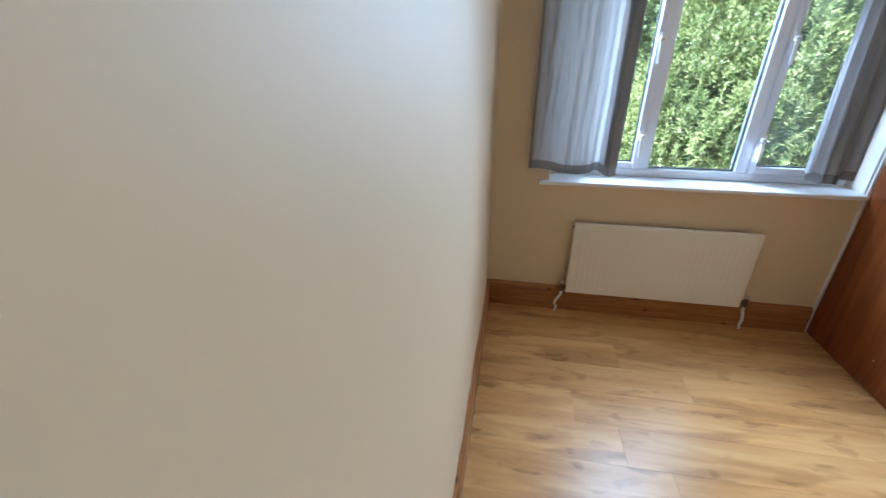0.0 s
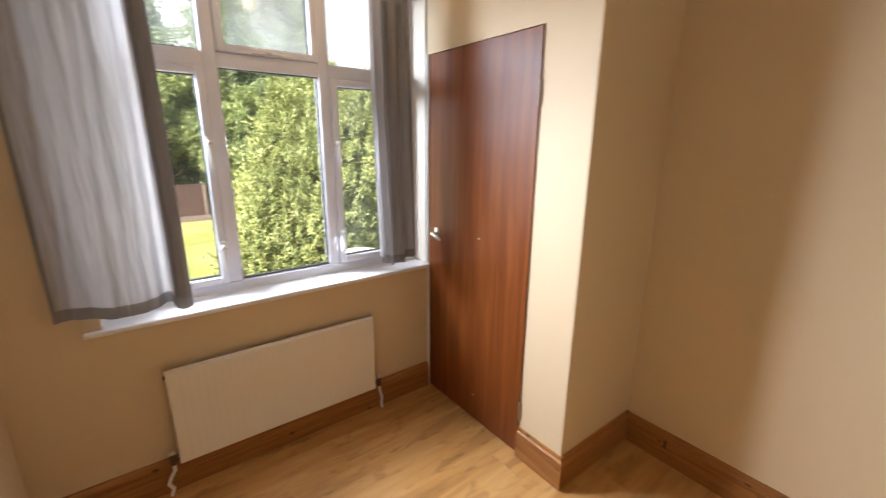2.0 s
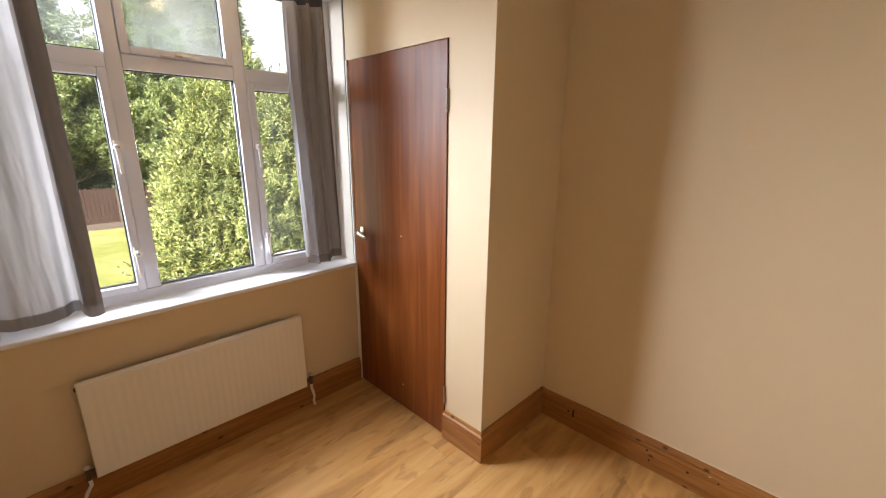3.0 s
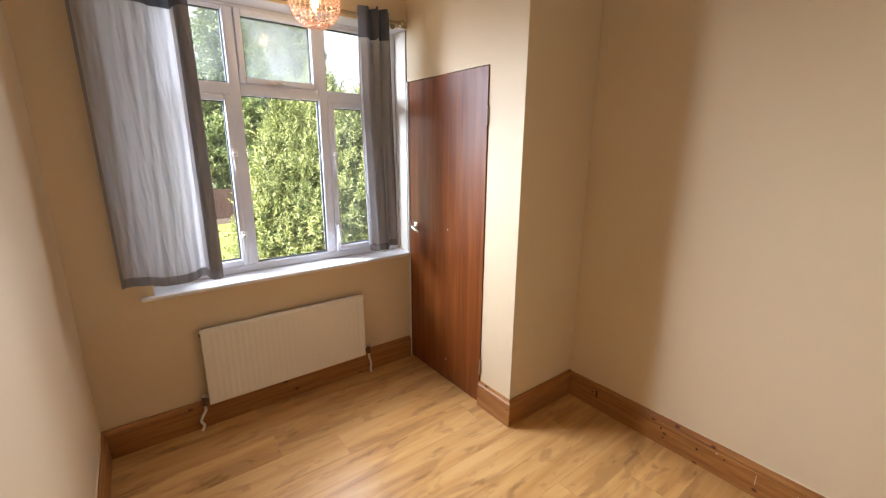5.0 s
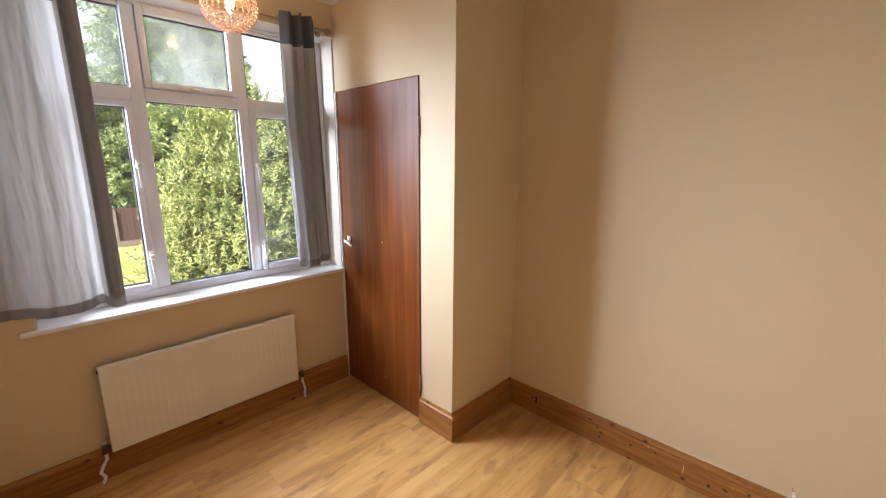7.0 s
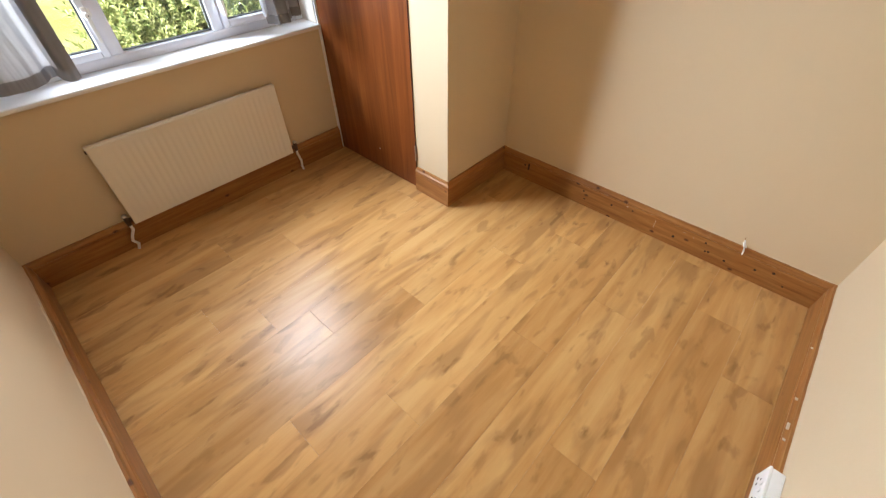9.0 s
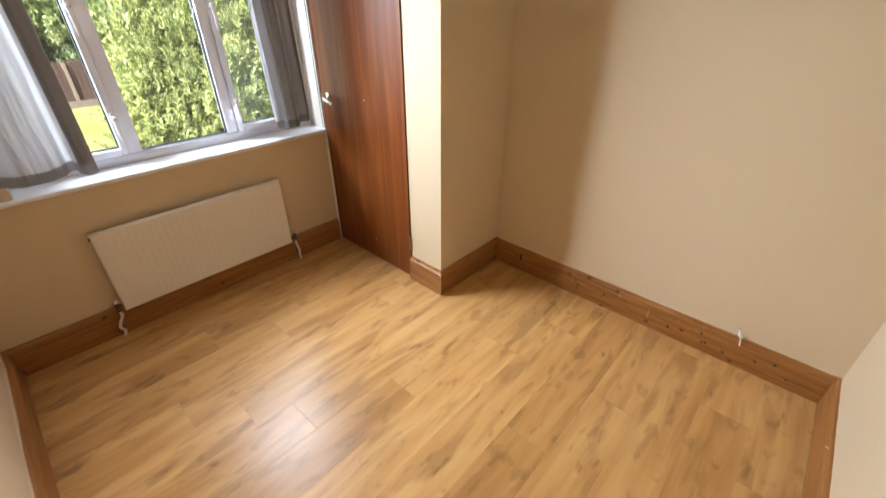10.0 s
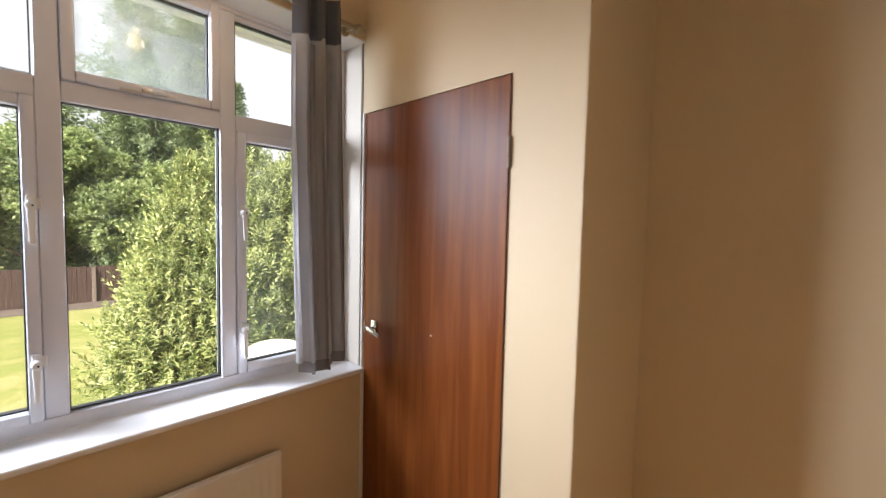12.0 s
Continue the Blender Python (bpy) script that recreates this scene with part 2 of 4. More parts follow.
def timber(name, c):
    a = Mat(name, 0.8)
    g = a.noise(a.coords((14, 14, 1.2), 9.0), 3.0, 5, 0.6)
    a.colour(a.mix(g, tuple(x * 0.55 for x in c), c))
    return a.bump(g, 0.3, 0.004).m


def bark():
    a = Mat("rough_bark", 0.9)
    g = a.noise(a.coords((6, 6, 1.5)), 4.0, 5, 0.65)
    a.colour(a.mix(g, (0.05, 0.035, 0.024), (0.15, 0.105, 0.07)))
    return a.bump(g, 0.6, 0.02).m


WALL = wall_paint()
CEIL = paint("white_ceiling_paint", (0.70, 0.675, 0.63), 0.7)
UPVC = paint("white_upvc", (0.765, 0.785, 0.86), 0.28, 0.03, 90.0, 0.03)
GLOSSWHITE = paint("white_gloss_paint", (0.79, 0.775, 0.78), 0.3, 0.05, 120.0, 0.06)
RADWHITE = paint("cream_radiator_enamel", (0.76, 0.715, 0.64), 0.33, 0.04, 120.0, 0.04)
LAMINATE, PINEX, PINEY, DOORWOOD = laminate("oak_effect_laminate", (1.0, 0.985, 0.96)), pine("x"), pine("y"), mahogany()
LAMINATE_BROWN = laminate("brown_oak_effect_laminate", (0.87, 0.82, 0.76))
CHROME = Mat("polished_chrome", 0.16, 1.0, (0.75, 0.74, 0.73)).m
BRASS = Mat("dull_brass", 0.5, 0.4, (0.10, 0.06, 0.035)).m
HINGE = paint("paint_smeared_hinge", (0.34, 0.25, 0.17), 0.45, 0.5, 90.0, 0.2)
STEEL = Mat("brushed_steel", 0.35, 1.0, (0.55, 0.53, 0.50)).m
RODMETAL = Mat("champagne_metal", 0.36, 0.6, (0.36, 0.28, 0.18)).m
PLASTIC = paint("white_plastic", (0.83, 0.83, 0.82), 0.32, 0.03, 60.0, 0.02)
DARK = paint("dark_gap", (0.03, 0.025, 0.02), 0.8)
RUBBER = paint("black_rubber_gasket", (0.02, 0.02, 0.02), 0.6)
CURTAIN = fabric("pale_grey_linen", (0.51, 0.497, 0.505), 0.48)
# the same linen, coloured darker where doubled cloth stops the window's light
CURTAIN_SHADED = fabric("shaded_doubled_linen", (0.275, 0.267, 0.275), 0.15)
CURTAIN_BAND = fabric("charcoal_linen", (0.115, 0.118, 0.14), 0.13)
# only the fanlight is grimy; the other films stand in for glare and flare
CLEAR, DUSTY = pane_glass("clear_window_glass", 0.003), pane_glass("dusty_window_glass", 0.101)
FLARED, GLARED = pane_glass("flare_veiled_glass", 0.05), pane_glass("glare_veiled_glass", 0.016)
BEAD, BULB = bead_glass(), glow("lit_warm_bulb", (1.0, 0.66, 0.32), 4.5)
LAUREL = leaf("laurel_leaf", (0.058, 0.098, 0.030), (0.60, 0.62, 0.26), 0.27, 0.26)
CONIFER = leaf("conifer_needles", (0.09, 0.13, 0.07), (0.26, 0.31, 0.16), 0.6, 0.25)
BROADLEAF = leaf("broad_leaf", (0.13, 0.19, 0.075), (0.47, 0.51, 0.25), 0.5, 0.4)
# the fence's brown is darkened to hold the shade of the trees
LAWN, FENCEWOOD, BARK = grass_ground(), timber("tree_shaded_fence_board", (0.068, 0.034, 0.025)), bark()
CANVAS = paint("pale_canvas", (0.50, 0.465, 0.39), 0.8)
CONCRETE = paint("concrete_post", (0.15, 0.115, 0.09), 0.9)

# ---- mesh helpers ----
ORIGIN = {}


def thing(name, at, label, category, group="", kind=""):
    ob = new(name)
    ob.location = at
    ob.empty_display_size = 0.1
    ORIGIN[ob.name] = Vector(at)
    return tagged(ob, label, category, group, kind)


def part(name, bm, material, parent=None, label="", smooth=False):
    """Links a bmesh, built in world metres, as one mesh object under its parent."""
    base = ORIGIN.get(parent.name, Vector()) if parent else Vector()
    bmesh.ops.translate(bm, verts=bm.verts, vec=-base)
    bmesh.ops.recalc_face_normals(bm, faces=bm.faces)
    me = bpy.data.meshes.new(name)
    bm.to_mesh(me)
    bm.free()
    me.materials.append(material)
    if smooth:
        for p in me.polygons:
            p.use_smooth = True
        me.set_sharp_from_angle(angle=radians(40))
    ob = new(name, me)
    if parent:
        ob.parent = parent
        ORIGIN[ob.name] = base
    if label:
        tagged(ob, label)
    return ob


def box(bm, x0, x1, y0, y1, z0, z1, bevel=0.0, seg=2):
    r = bmesh.ops.create_cube(bm, size=1.0)
    for v in r["verts"]:
        v.co = Vector(((x0 + x1) / 2 + v.co.x * (x1 - x0), (y0 + y1) / 2 + v.co.y * (y1 - y0), (z0 + z1) / 2 + v.co.z * (z1 - z0)))
    if bevel:
        edges = {e for v in r["verts"] for e in v.link_edges}
        bmesh.ops.bevel(bm, geom=list(edges), offset=bevel, segments=seg, affect="EDGES", profile=0.5)
    return bm


def boxed(*a, **k):
    return box(bmesh.new(), *a, **k)


def tube(bm, pts, r, seg=12, cap=True):
    """A round tube along a line of points; r is one radius or one for each point."""
    pts = [Vector(p) for p in pts]
    rs = r if isinstance(r, (list, tuple)) else [r] * len(pts)
    rings = []
    for i, p in enumerate(pts):
        d = (pts[min(i + 1, len(pts) - 1)] - pts[max(i - 1, 0)]).normalized()
        a = d.orthogonal().normalized() if i == 0 else (a - d * a.dot(d)).normalized()
        b = d.cross(a)
        rings.append([bm.verts.new(p + (a * math.cos(2 * math.pi * k / seg) + b * math.sin(2 * math.pi * k / seg)) * rs[i]) for k in range(seg)])
    for q, s in zip(rings, rings[1:]):
        for k in range(seg):
            bm.faces.new((q[k], q[(k + 1) % seg], s[(k + 1) % seg], s[k]))
    if cap:
        bm.faces.new(rings[0][::-1])
        bm.faces.new(rings[-1])
    return bm


def tubed(pts, r, seg=12, cap=True):
    return tube(bmesh.new(), pts, r, seg, cap)


def ball(c, r, u=16, v=10, squash=1.0):
    bm = bmesh.new()
    bmesh.ops.create_uvsphere(bm, u_segments=u, v_segments=v, radius=r)
    for w in bm.verts:
        w.co = Vector((w.co.x, w.co.y, w.co.z * squash)) + Vector(c)
    return bm


def structure(name, bm, material, label, category):
    return tagged(part(name, bm, material), label, category, kind="structure")


# ---- the room's shell ----
XW, XE, YS, YN = -0.157, 2.266, -0.617, 2.245      # west, east, south and north wall faces
XJ, YJ = 1.70, 1.206                               # the boxed-in cupboard: its west face and south face
ZC, ZV = 2.585, 2.485                              # ceiling, and foot of the coving
OX0, OX1, OZ0, OZ1 = 0.155, 1.700, 0.80, 2.302     # window opening
DY0, DY1, DZ = 1.460, 2.229, 1.980                 # cupboard door
T = 0.12

structure("wall_west", boxed(XW - T, XW, YS - T, YN + 0.28, -0.05, ZC + 0.1), WALL, "magnolia painted plaster wall with a slightly uneven surface", "wall")
structure("wall_east", boxed(XE, XE + T, YS - T, YN + 0.28, -0.05, ZC + 0.1), WALL, "magnolia painted plaster wall of the alcove", "wall")
structure("wall_south", boxed(XW, XE, YS - T, YS, -0.05, ZC + 0.1), WALL, "magnolia painted plaster wall opposite the window", "wall")
bm = bmesh.new()
box(bm, XW, OX0, YN, YN + 0.28, -0.05, ZC + 0.1)
box(bm, OX1, XE, YN, YN + 0.28, -0.05, ZC + 0.1)
box(bm, OX0, OX1, YN, YN + 0.28, -0.05, OZ0)
box(bm, OX0, OX1, YN, YN + 0.28, OZ1, ZC + 0.1)
structure("wall_north", bm, WALL, "magnolia painted window wall with a deep reveal", "wall")
bm = bmesh.new()
box(bm, XJ, XJ + 0.09, YJ, DY0 - 0.003, 0.0, ZC + 0.05)
box(bm, XJ, XJ + 0.09, DY0 - 0.003, YN, DZ + 0.003, ZC + 0.05)
structure("wall_cupboard_front", bm, WALL, "magnolia painted cupboard front above and beside the door", "wall")
structure("wall_cupboard_side", boxed(XJ + 0.09, XE, YJ, YJ + 0.09, 0.0, ZC + 0.05), WALL, "magnolia painted return of the boxed-in cupboard", "wall")
structure("ceiling", boxed(XW - T, XE + T, YS - T, YN + 0.28, ZC, ZC + 0.1), CEIL, "white painted plaster ceiling", "ceiling")


def run(name, wall, at, a, b, ends, profile, material, label, category):
    """A moulding along a wall. wall: the way it faces; ends: how each end is mitred, -1 inside corner, 1 outside, 0 square."""
    bm = bmesh.new()
    rings = []
    for s, e, way in ((a, ends[0], -1), (b, ends[1], 1)):
        ring = []
        for d, z in profile:
            u = s + way * e * d
            ring.append(bm.verts.new({"e": (at + d, u, z), "w": (at - d, u, z), "n": (u, at + d, z), "s": (u, at - d, z)}[wall]))
        rings.append(ring)
    n = len(profile)
    for k in range(n):
        bm.faces.new((rings[0][k], rings[0][(k + 1) % n], rings[1][(k + 1) % n], rings[1][k]))
    bm.faces.new(rings[0])
    bm.faces.new(rings[1][::-1])
    return structure(name, bm, material, label, category)


SKIRT = [(0.0, 0.0), (0.022, 0.0), (0.022, 0.122), (0.0195, 0.126), (0.0195, 0.131), (0.0225, 0.134), (0.023, 0.139), (0.020, 0.145), (0.015, 0.150), (0.012, 0.156), (0.0105, 0.162), (0.0, 0.162)]
SK = "varnished knotty pine skirting board with a moulded top edge"
run("baseboard_west", "e", XW, YS, YN, (-1, -1), SKIRT, PINEY, SK + ", paint smears along it", "skirting board")
run("baseboard_north", "s", YN, XW, XJ - 0.016, (-1, 0), SKIRT, PINEX, SK + " under the radiator", "skirting board")
run("baseboard_cupboard_front", "w", XJ, YJ, DY0 - 0.006, (1, 0), SKIRT, PINEY, SK + " beside the cupboard door", "skirting board")
run("baseboard_cupboard_side", "s", YJ, XJ, XE, (1, -1), SKIRT, PINEX, SK + " in the alcove", "skirting board")
run("baseboard_east", "w", XE, YS, YJ, (-1, -1), SKIRT, PINEY, SK + ", nail holes and scratches", "skirting board")
run("baseboard_south", "n", YS, XW, XE, (-1, -1), SKIRT, PINEX, SK + ", worn and paint-marked", "skirting board")

COVE = [(0.0, ZV), (0.006, ZV), (0.008, ZV + 0.008)] + [(0.012 + 0.083 * (1 - math.cos(radians(k * 15))), ZV + 0.008 + 0.083 * math.sin(radians(k * 15))) for k in range(1, 6)] + [(0.098, ZC - 0.007), (0.1, ZC - 0.001), (0.0, ZC - 0.001)]
CV = "white plaster coving between wall and ceiling"
run("trim_coving_west", "e", XW, YS, YN, (-1, -1), COVE, CEIL, CV, "coving")
run("trim_coving_north", "s", YN, XW, XJ, (-1, -1), COVE, CEIL, CV, "coving")
run("trim_coving_cupboard_front", "w", XJ, YJ, YN, (1, -1), COVE, CEIL, CV, "coving")
run("trim_coving_cupboard_side", "s", YJ, XJ, XE, (1, -1), COVE, CEIL, CV, "coving")
run("trim_coving_east", "w", XE, YS, YJ, (-1, -1), COVE, CEIL, CV, "coving")
run("trim_coving_south", "n", YS, XW, XE, (-1, -1), COVE, CEIL, CV, "coving")

# white strip where the cupboard meets the window wall
bm = boxed(XJ - 0.014, XJ + 0.03, DY1 + 0.003, YN - 0.001, 0.002, DZ + 0.003, 0.003)
structure("trim_door_stop", bm, GLOSSWHITE, "white gloss strip between the cupboard door and the window wall", "trim")
# solid dark strip; the crack's shade is put into its colour
structure("trim_reveal_crack", boxed(XJ - 0.0035, XJ + 0.002, YN + 0.012, YN + 0.0175, 0.824, OZ1 - 0.006), paint("crack_shade_paint", (0.16, 0.14, 0.12), 0.8), "thin dark strip in place of the shaded crack along the window reveal", "trim")

# ---- the window ----
WY0, WY1 = 2.405, 2.470          # inner and outer face of the outer frame
GY = 2.437                       # glass
window = thing("window_1", (0.925, WY0, 0.83), "white plastic-framed window with two side casements and a top fanlight", "window", kind="structure")


def members(spec, y0, y1, name, parent, label=""):
    """Frame bars, each x0, x1, z0, z1."""
    for x0, x1, z0, z1 in spec:
        part(name, boxed(x0, x1, y0, y1, z0, z1, 0.005), UPVC, parent, label, True)


members([(0.157, 0.207, 0.8225, 2.30), (1.648, 1.698, 0.8225, 2.30), (0.2075, 1.6475, 0.8225, 0.868), (0.2075, 1.6475, 2.284, 2.30)], WY0, WY1, "outer_frame", window)
members([(0.645, 0.702, 0.8685, 2.2835), (1.148, 1.203, 0.8685, 2.2835)], WY0, WY1, "mullion", window)
members([(0.2075, 0.6445, 1.838, 1.902), (0.7025, 1.1475, 1.840, 1.902), (1.2035, 1.6475, 1.838, 1.902)], WY0, WY1, "transom", window)


def pane(x0, x1, z0, z1, parent, glass, y=GY):
    """A pane with its black gasket."""
    g = bmesh.new()
    for a in ((x0, x1, z0, z0 + 0.004), (x0, x1, z1 - 0.004, z1), (x0, x0 + 0.004, z0 + 0.004, z1 - 0.004), (x1 - 0.004, x1, z0 + 0.004, z1 - 0.004)):
        box(g, a[0], a[1], y - 0.012, y + 0.012, a[2], a[3])
    ob = part("pane", boxed(x0 + 0.001, x1 - 0.001, y - 0.002, y + 0.002, z0 + 0.001, z1 - 0.001), glass, parent)
    ob.visible_shadow = False
    part("gasket", g, RUBBER, parent, "thin black rubber gasket")


def bead(x0, x1, z0, z1, w, parent):
    """Sloped glazing bead round a pane."""
    b = bmesh.new()
    y0, y1 = WY0 + 0.012, GY - 0.004
    outer = [(x0 - w, z0 - w), (x1 + w, z0 - w), (x1 + w, z1 + w), (x0 - w, z1 + w)]
    inner = [(x0, z0), (x1, z0), (x1, z1), (x0, z1)]
    o = [b.verts.new((x, y0, z)) for x, z in outer]
    i = [b.verts.new((x, y0 + 0.014, z)) for x, z in inner]
    j = [b.verts.new((x, y1, z)) for x, z in inner]
    q = [b.verts.new((x, y1, z)) for x, z in outer]
    for k in range(4):
        m = (k + 1) % 4
        for u, v in ((o, i), (i, j), (j, q), (q, o)):
            b.faces.new((u[k], u[m], v[m], v[k]))
    part("glazing_bead", b, UPVC, parent)


# fixed panes: the middle one, and the two upper corners
pane(0.702, 1.148, 0.872, 1.840, window, CLEAR)
pane(0.2075, 0.641, 1.904, 2.264, window, FLARED)
pane(1.207, 1.6475, 1.900, 2.264, window, FLARED)
members([(0.2075, 0.6445, 2.264, 2.2835), (1.2035, 1.6475, 2.264, 2.2835)], WY0 + 0.01, WY1, "head_bead", window)


def espag(x, z, side, parent):
    """A casement handle: side plate, round boss with its lock button, and a tapered lever hanging down."""
    h = part("handle", boxed(x - 0.010, x + 0.012, WY0 - 0.026, WY0 - 0.014, z - 0.016, z + 0.030, 0.005), PLASTIC, parent, "white plastic casement handle", True)
    part("side_plate", boxed(x + side * 0.014 - 0.006, x + side * 0.014 + 0.010, WY0 - 0.019, WY0 - 0.0135, z - 0.010, z + 0.022, 0.002), PLASTIC, h)
    part("boss", tubed([(x, WY0 - 0.024, z), (x, WY0 - 0.046, z), (x, WY0 - 0.050, z)], [0.014, 0.013, 0.009], 16), PLASTIC, h, "", True)
    part("lock_button", tubed([(x + 0.003, WY0 - 0.050, z), (x + 0.003, WY0 - 0.0515, z)], 0.0028, 8), DARK, h, "small dark lock button")
    b = boxed(x - 0.010, x + 0.010, WY0 - 0.046, WY0 - 0.036, z - 0.110, z - 0.004, 0.004)
    for w in b.verts:
        f = (z - 0.004 - w.co.z) / 0.106
        w.co.x = x + (w.co.x - x) * (1 - 0.35 * f)
        w.co.y -= 0.006 * f
    part("lever", b, PLASTIC, h, "", True)


def sash(x0, x1, z0, z1, w, handles, glass):
    """An opening light: four mitred bars, its glass and its handles."""
    s = part("sash", boxed(x0, x0 + w, WY0 - 0.014, WY1 - 0.012, z0, z1, 0.006), UPVC, window, "opening casement sash", True)
    for a in ((x1 - w, x1, z0, z1), (x0 + w + 0.0005, x1 - w - 0.0005, z0, z0 + w), (x0 + w + 0.0005, x1 - w - 0.0005, z1 - w, z1)):
        part("sash_bar", boxed(a[0], a[1], WY0 - 0.014, WY1 - 0.012, a[2], a[3], 0.006), UPVC, s, "", True)
    pane(x0 + w, x1 - w, z0 + w, z1 - w, s, glass)
    for hx, hz in handles:
        espag(hx, hz, 1, s)


sash(0.2085, 0.6435, 0.870, 1.8365, 0.032, [(0.629, 1.52), (0.629, 1.05)], CLEAR)
sash(1.2045, 1.6465, 0.870, 1.8365, 0.034, [(1.221, 1.52), (1.221, 1.05)], GLARED)
sash(0.7035, 1.1465, 1.9035, 2.2825, 0.032, [], DUSTY)
stay = part("fanlight_catch", boxed(0.90, 0.975, WY0 - 0.03, WY0 - 0.014, 1.908, 1.922, 0.003), STEEL, window, "small worn metal fanlight catch", True)
part("lever", tubed([(0.93, WY0 - 0.028, 1.915), (0.945, WY0 - 0.05, 1.911), (0.995, WY0 - 0.055, 1.905)], [0.006, 0.006, 0.004], 10), PLASTIC, stay, "", True)
part("stay_bar", boxed(0.84, 0.90, WY0 - 0.028, WY0 - 0.016, 1.903, 1.909, 0.002), STEEL, stay)

# window board and the plastered reveal
bm = boxed(0.100, XJ - 0.001, 2.222, WY0 + 0.01, 0.800, 0.822, 0.007, 3)
tagged(structure("window_sill", bm, GLOSSWHITE, "white gloss painted window board with a rounded front edge", "window sill"))
structure("trim_reveal_head", boxed(OX0, OX1, YN + 0.002, WY0, OZ1 - 0.004, OZ1 - 0.0005), GLOSSWHITE, "white painted soffit of the window reveal", "trim")
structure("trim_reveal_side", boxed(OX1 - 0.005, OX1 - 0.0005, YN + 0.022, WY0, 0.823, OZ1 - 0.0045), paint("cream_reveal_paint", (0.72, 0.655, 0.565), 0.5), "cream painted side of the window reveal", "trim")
structure("trim_reveal_side_west", boxed(OX0 + 0.0005, OX0 + 0.005, YN + 0.002, WY0, 0.823, OZ1 - 0.0045), GLOSSWHITE, "white painted side of the window reveal", "trim")
bm = boxed(0.0, 1.86, 2.475, 2.60, 0.76, 0.80, 0.006)
structure("window_ledge_outside", bm, CONCRETE, "grey stone ledge outside under the window", "sill")

EX0, EX1 = XW - T, XE + T
structure("wall_storey_below", boxed(EX0, EX1, YS - T, 2.525, -2.05, -0.0605), paint("pale_house_wall", (0.55, 0.50, 0.44), 0.85), "plain pale wall of the storey below", "wall")
structure("eaves_soffit", boxed(EX0, EX1, 2.5255, 2.862, 2.42, 2.436), GLOSSWHITE, "white soffit board under the eaves outside the window", "soffit")
structure("eaves_fascia", boxed(EX0, EX1, 2.8625, 2.884, 2.40, 2.58, 0.003), GLOSSWHITE, "white fascia board along the eaves", "fascia")

# ---- the cupboard door ----
door = thing("door_1", (XJ, (DY0 + DY1) / 2, 0.006), "closed flush cupboard door in glossy red-brown wood veneer", "door", kind="structure")
part("leaf", boxed(XJ - 0.004, XJ + 0.036, DY0 + 0.001, DY1 - 0.001, 0.008, DZ - 0.001, 0.002), DOORWOOD, door)
# near-black sheet that stands in for shade in the gaps round the leaf
part("gap_shade_sheet", boxed(XJ + 0.04, XJ + 0.05, DY0 - 0.003, DY1 + 0.003, 0.0, DZ + 0.003), DARK, door, "dark sheet behind the door, in place of the unlit gap")
part("lipping", boxed(XJ - 0.006, XJ + 0.03, DY0 - 0.0025, DY0 + 0.0005, 0.008, DZ, 0.0005), timber("dark_door_lipping", (0.10, 0.03, 0.015)), door, "dark edge strip of the door")
HZ, HY = 1.025, 2.150
handle = part("handle", boxed(XJ - 0.013, XJ - 0.004, HY - 0.019, HY + 0.019, HZ - 0.034, HZ + 0.034, 0.004, 3), CHROME, door, "chrome lever handle on a small back plate", True)
bm = tubed([(XJ - 0.010, HY, HZ - 0.004), (XJ - 0.032, HY, HZ - 0.004)], [0.011, 0.009], 16)
part("neck", bm, CHROME, handle, "", True)
bm = bmesh.new()
box(bm, XJ - 0.042, XJ - 0.029, HY - 0.074, HY + 0.016, HZ - 0.014, HZ + 0.007, 0.005, 3)
for v in bm.verts:
    v.co.z -= 0.22 * (HY - v.co.y)
part("lever", bm, CHROME, handle, "", True)
part("latch_plate", boxed(XJ - 0.0065, XJ - 0.0005, DY1 - 0.006, DY1 + 0.004, HZ - 0.045, HZ + 0.03, 0.001), STEEL, door, "steel latch keep at the door's edge")
for z0 in (0.205, 1.680):
    hinge = part("hinge", boxed(XJ - 0.0045, XJ + 0.001, DY0 - 0.010, DY0 - 0.004, z0, z0 + 0.10, 0.001), HINGE, door, "old butt hinge, painted over in part")
    for k in range(5):
        part("knuckle", tubed([(XJ - 0.007, DY0 - 0.003, z0 + 0.02 * k + 0.001), (XJ - 0.007, DY0 - 0.003, z0 + 0.02 * k + 0.019)], 0.0055, 10), HINGE, hinge, "", True)
for yy, zz in ((1.80, 0.155), (1.795, 1.06)):
    part("screw", tubed([(XJ - 0.0055, yy, zz), (XJ - 0.002, yy, zz)], 0.0045, 10), STEEL, door, "small pale screw head")

# ---- radiator ----
RX0, RX1, RY, RZ0, RZ1 = 0.322, 1.288, 2.186, 0.146, 0.594
radiator = thing("radiator", ((RX0 + RX1) / 2, RY + 0.03, 0.0), "cream enamelled single panel radiator with pressed ribs under the window", "radiator")
bm = bmesh.new()
N = 29
step = (RX1 - RX0 - 0.052) / N
xs = [(RX0, 0.006), (RX0 + 0.004, 0.001), (RX0 + 0.02, 0.0)]
for k in range(N):
    a = RX0 + 0.026 + k * step
    xs += [(a + 0.10 * step, 0.0), (a + 0.28 * step, 0.0015), (a + 0.5 * step, 0.0020), (a + 0.72 * step, 0.0015), (a + 0.9 * step, 0.0)]
xs += [(RX1 - 0.02, 0.0), (RX1 - 0.004, 0.001), (RX1, 0.006)]
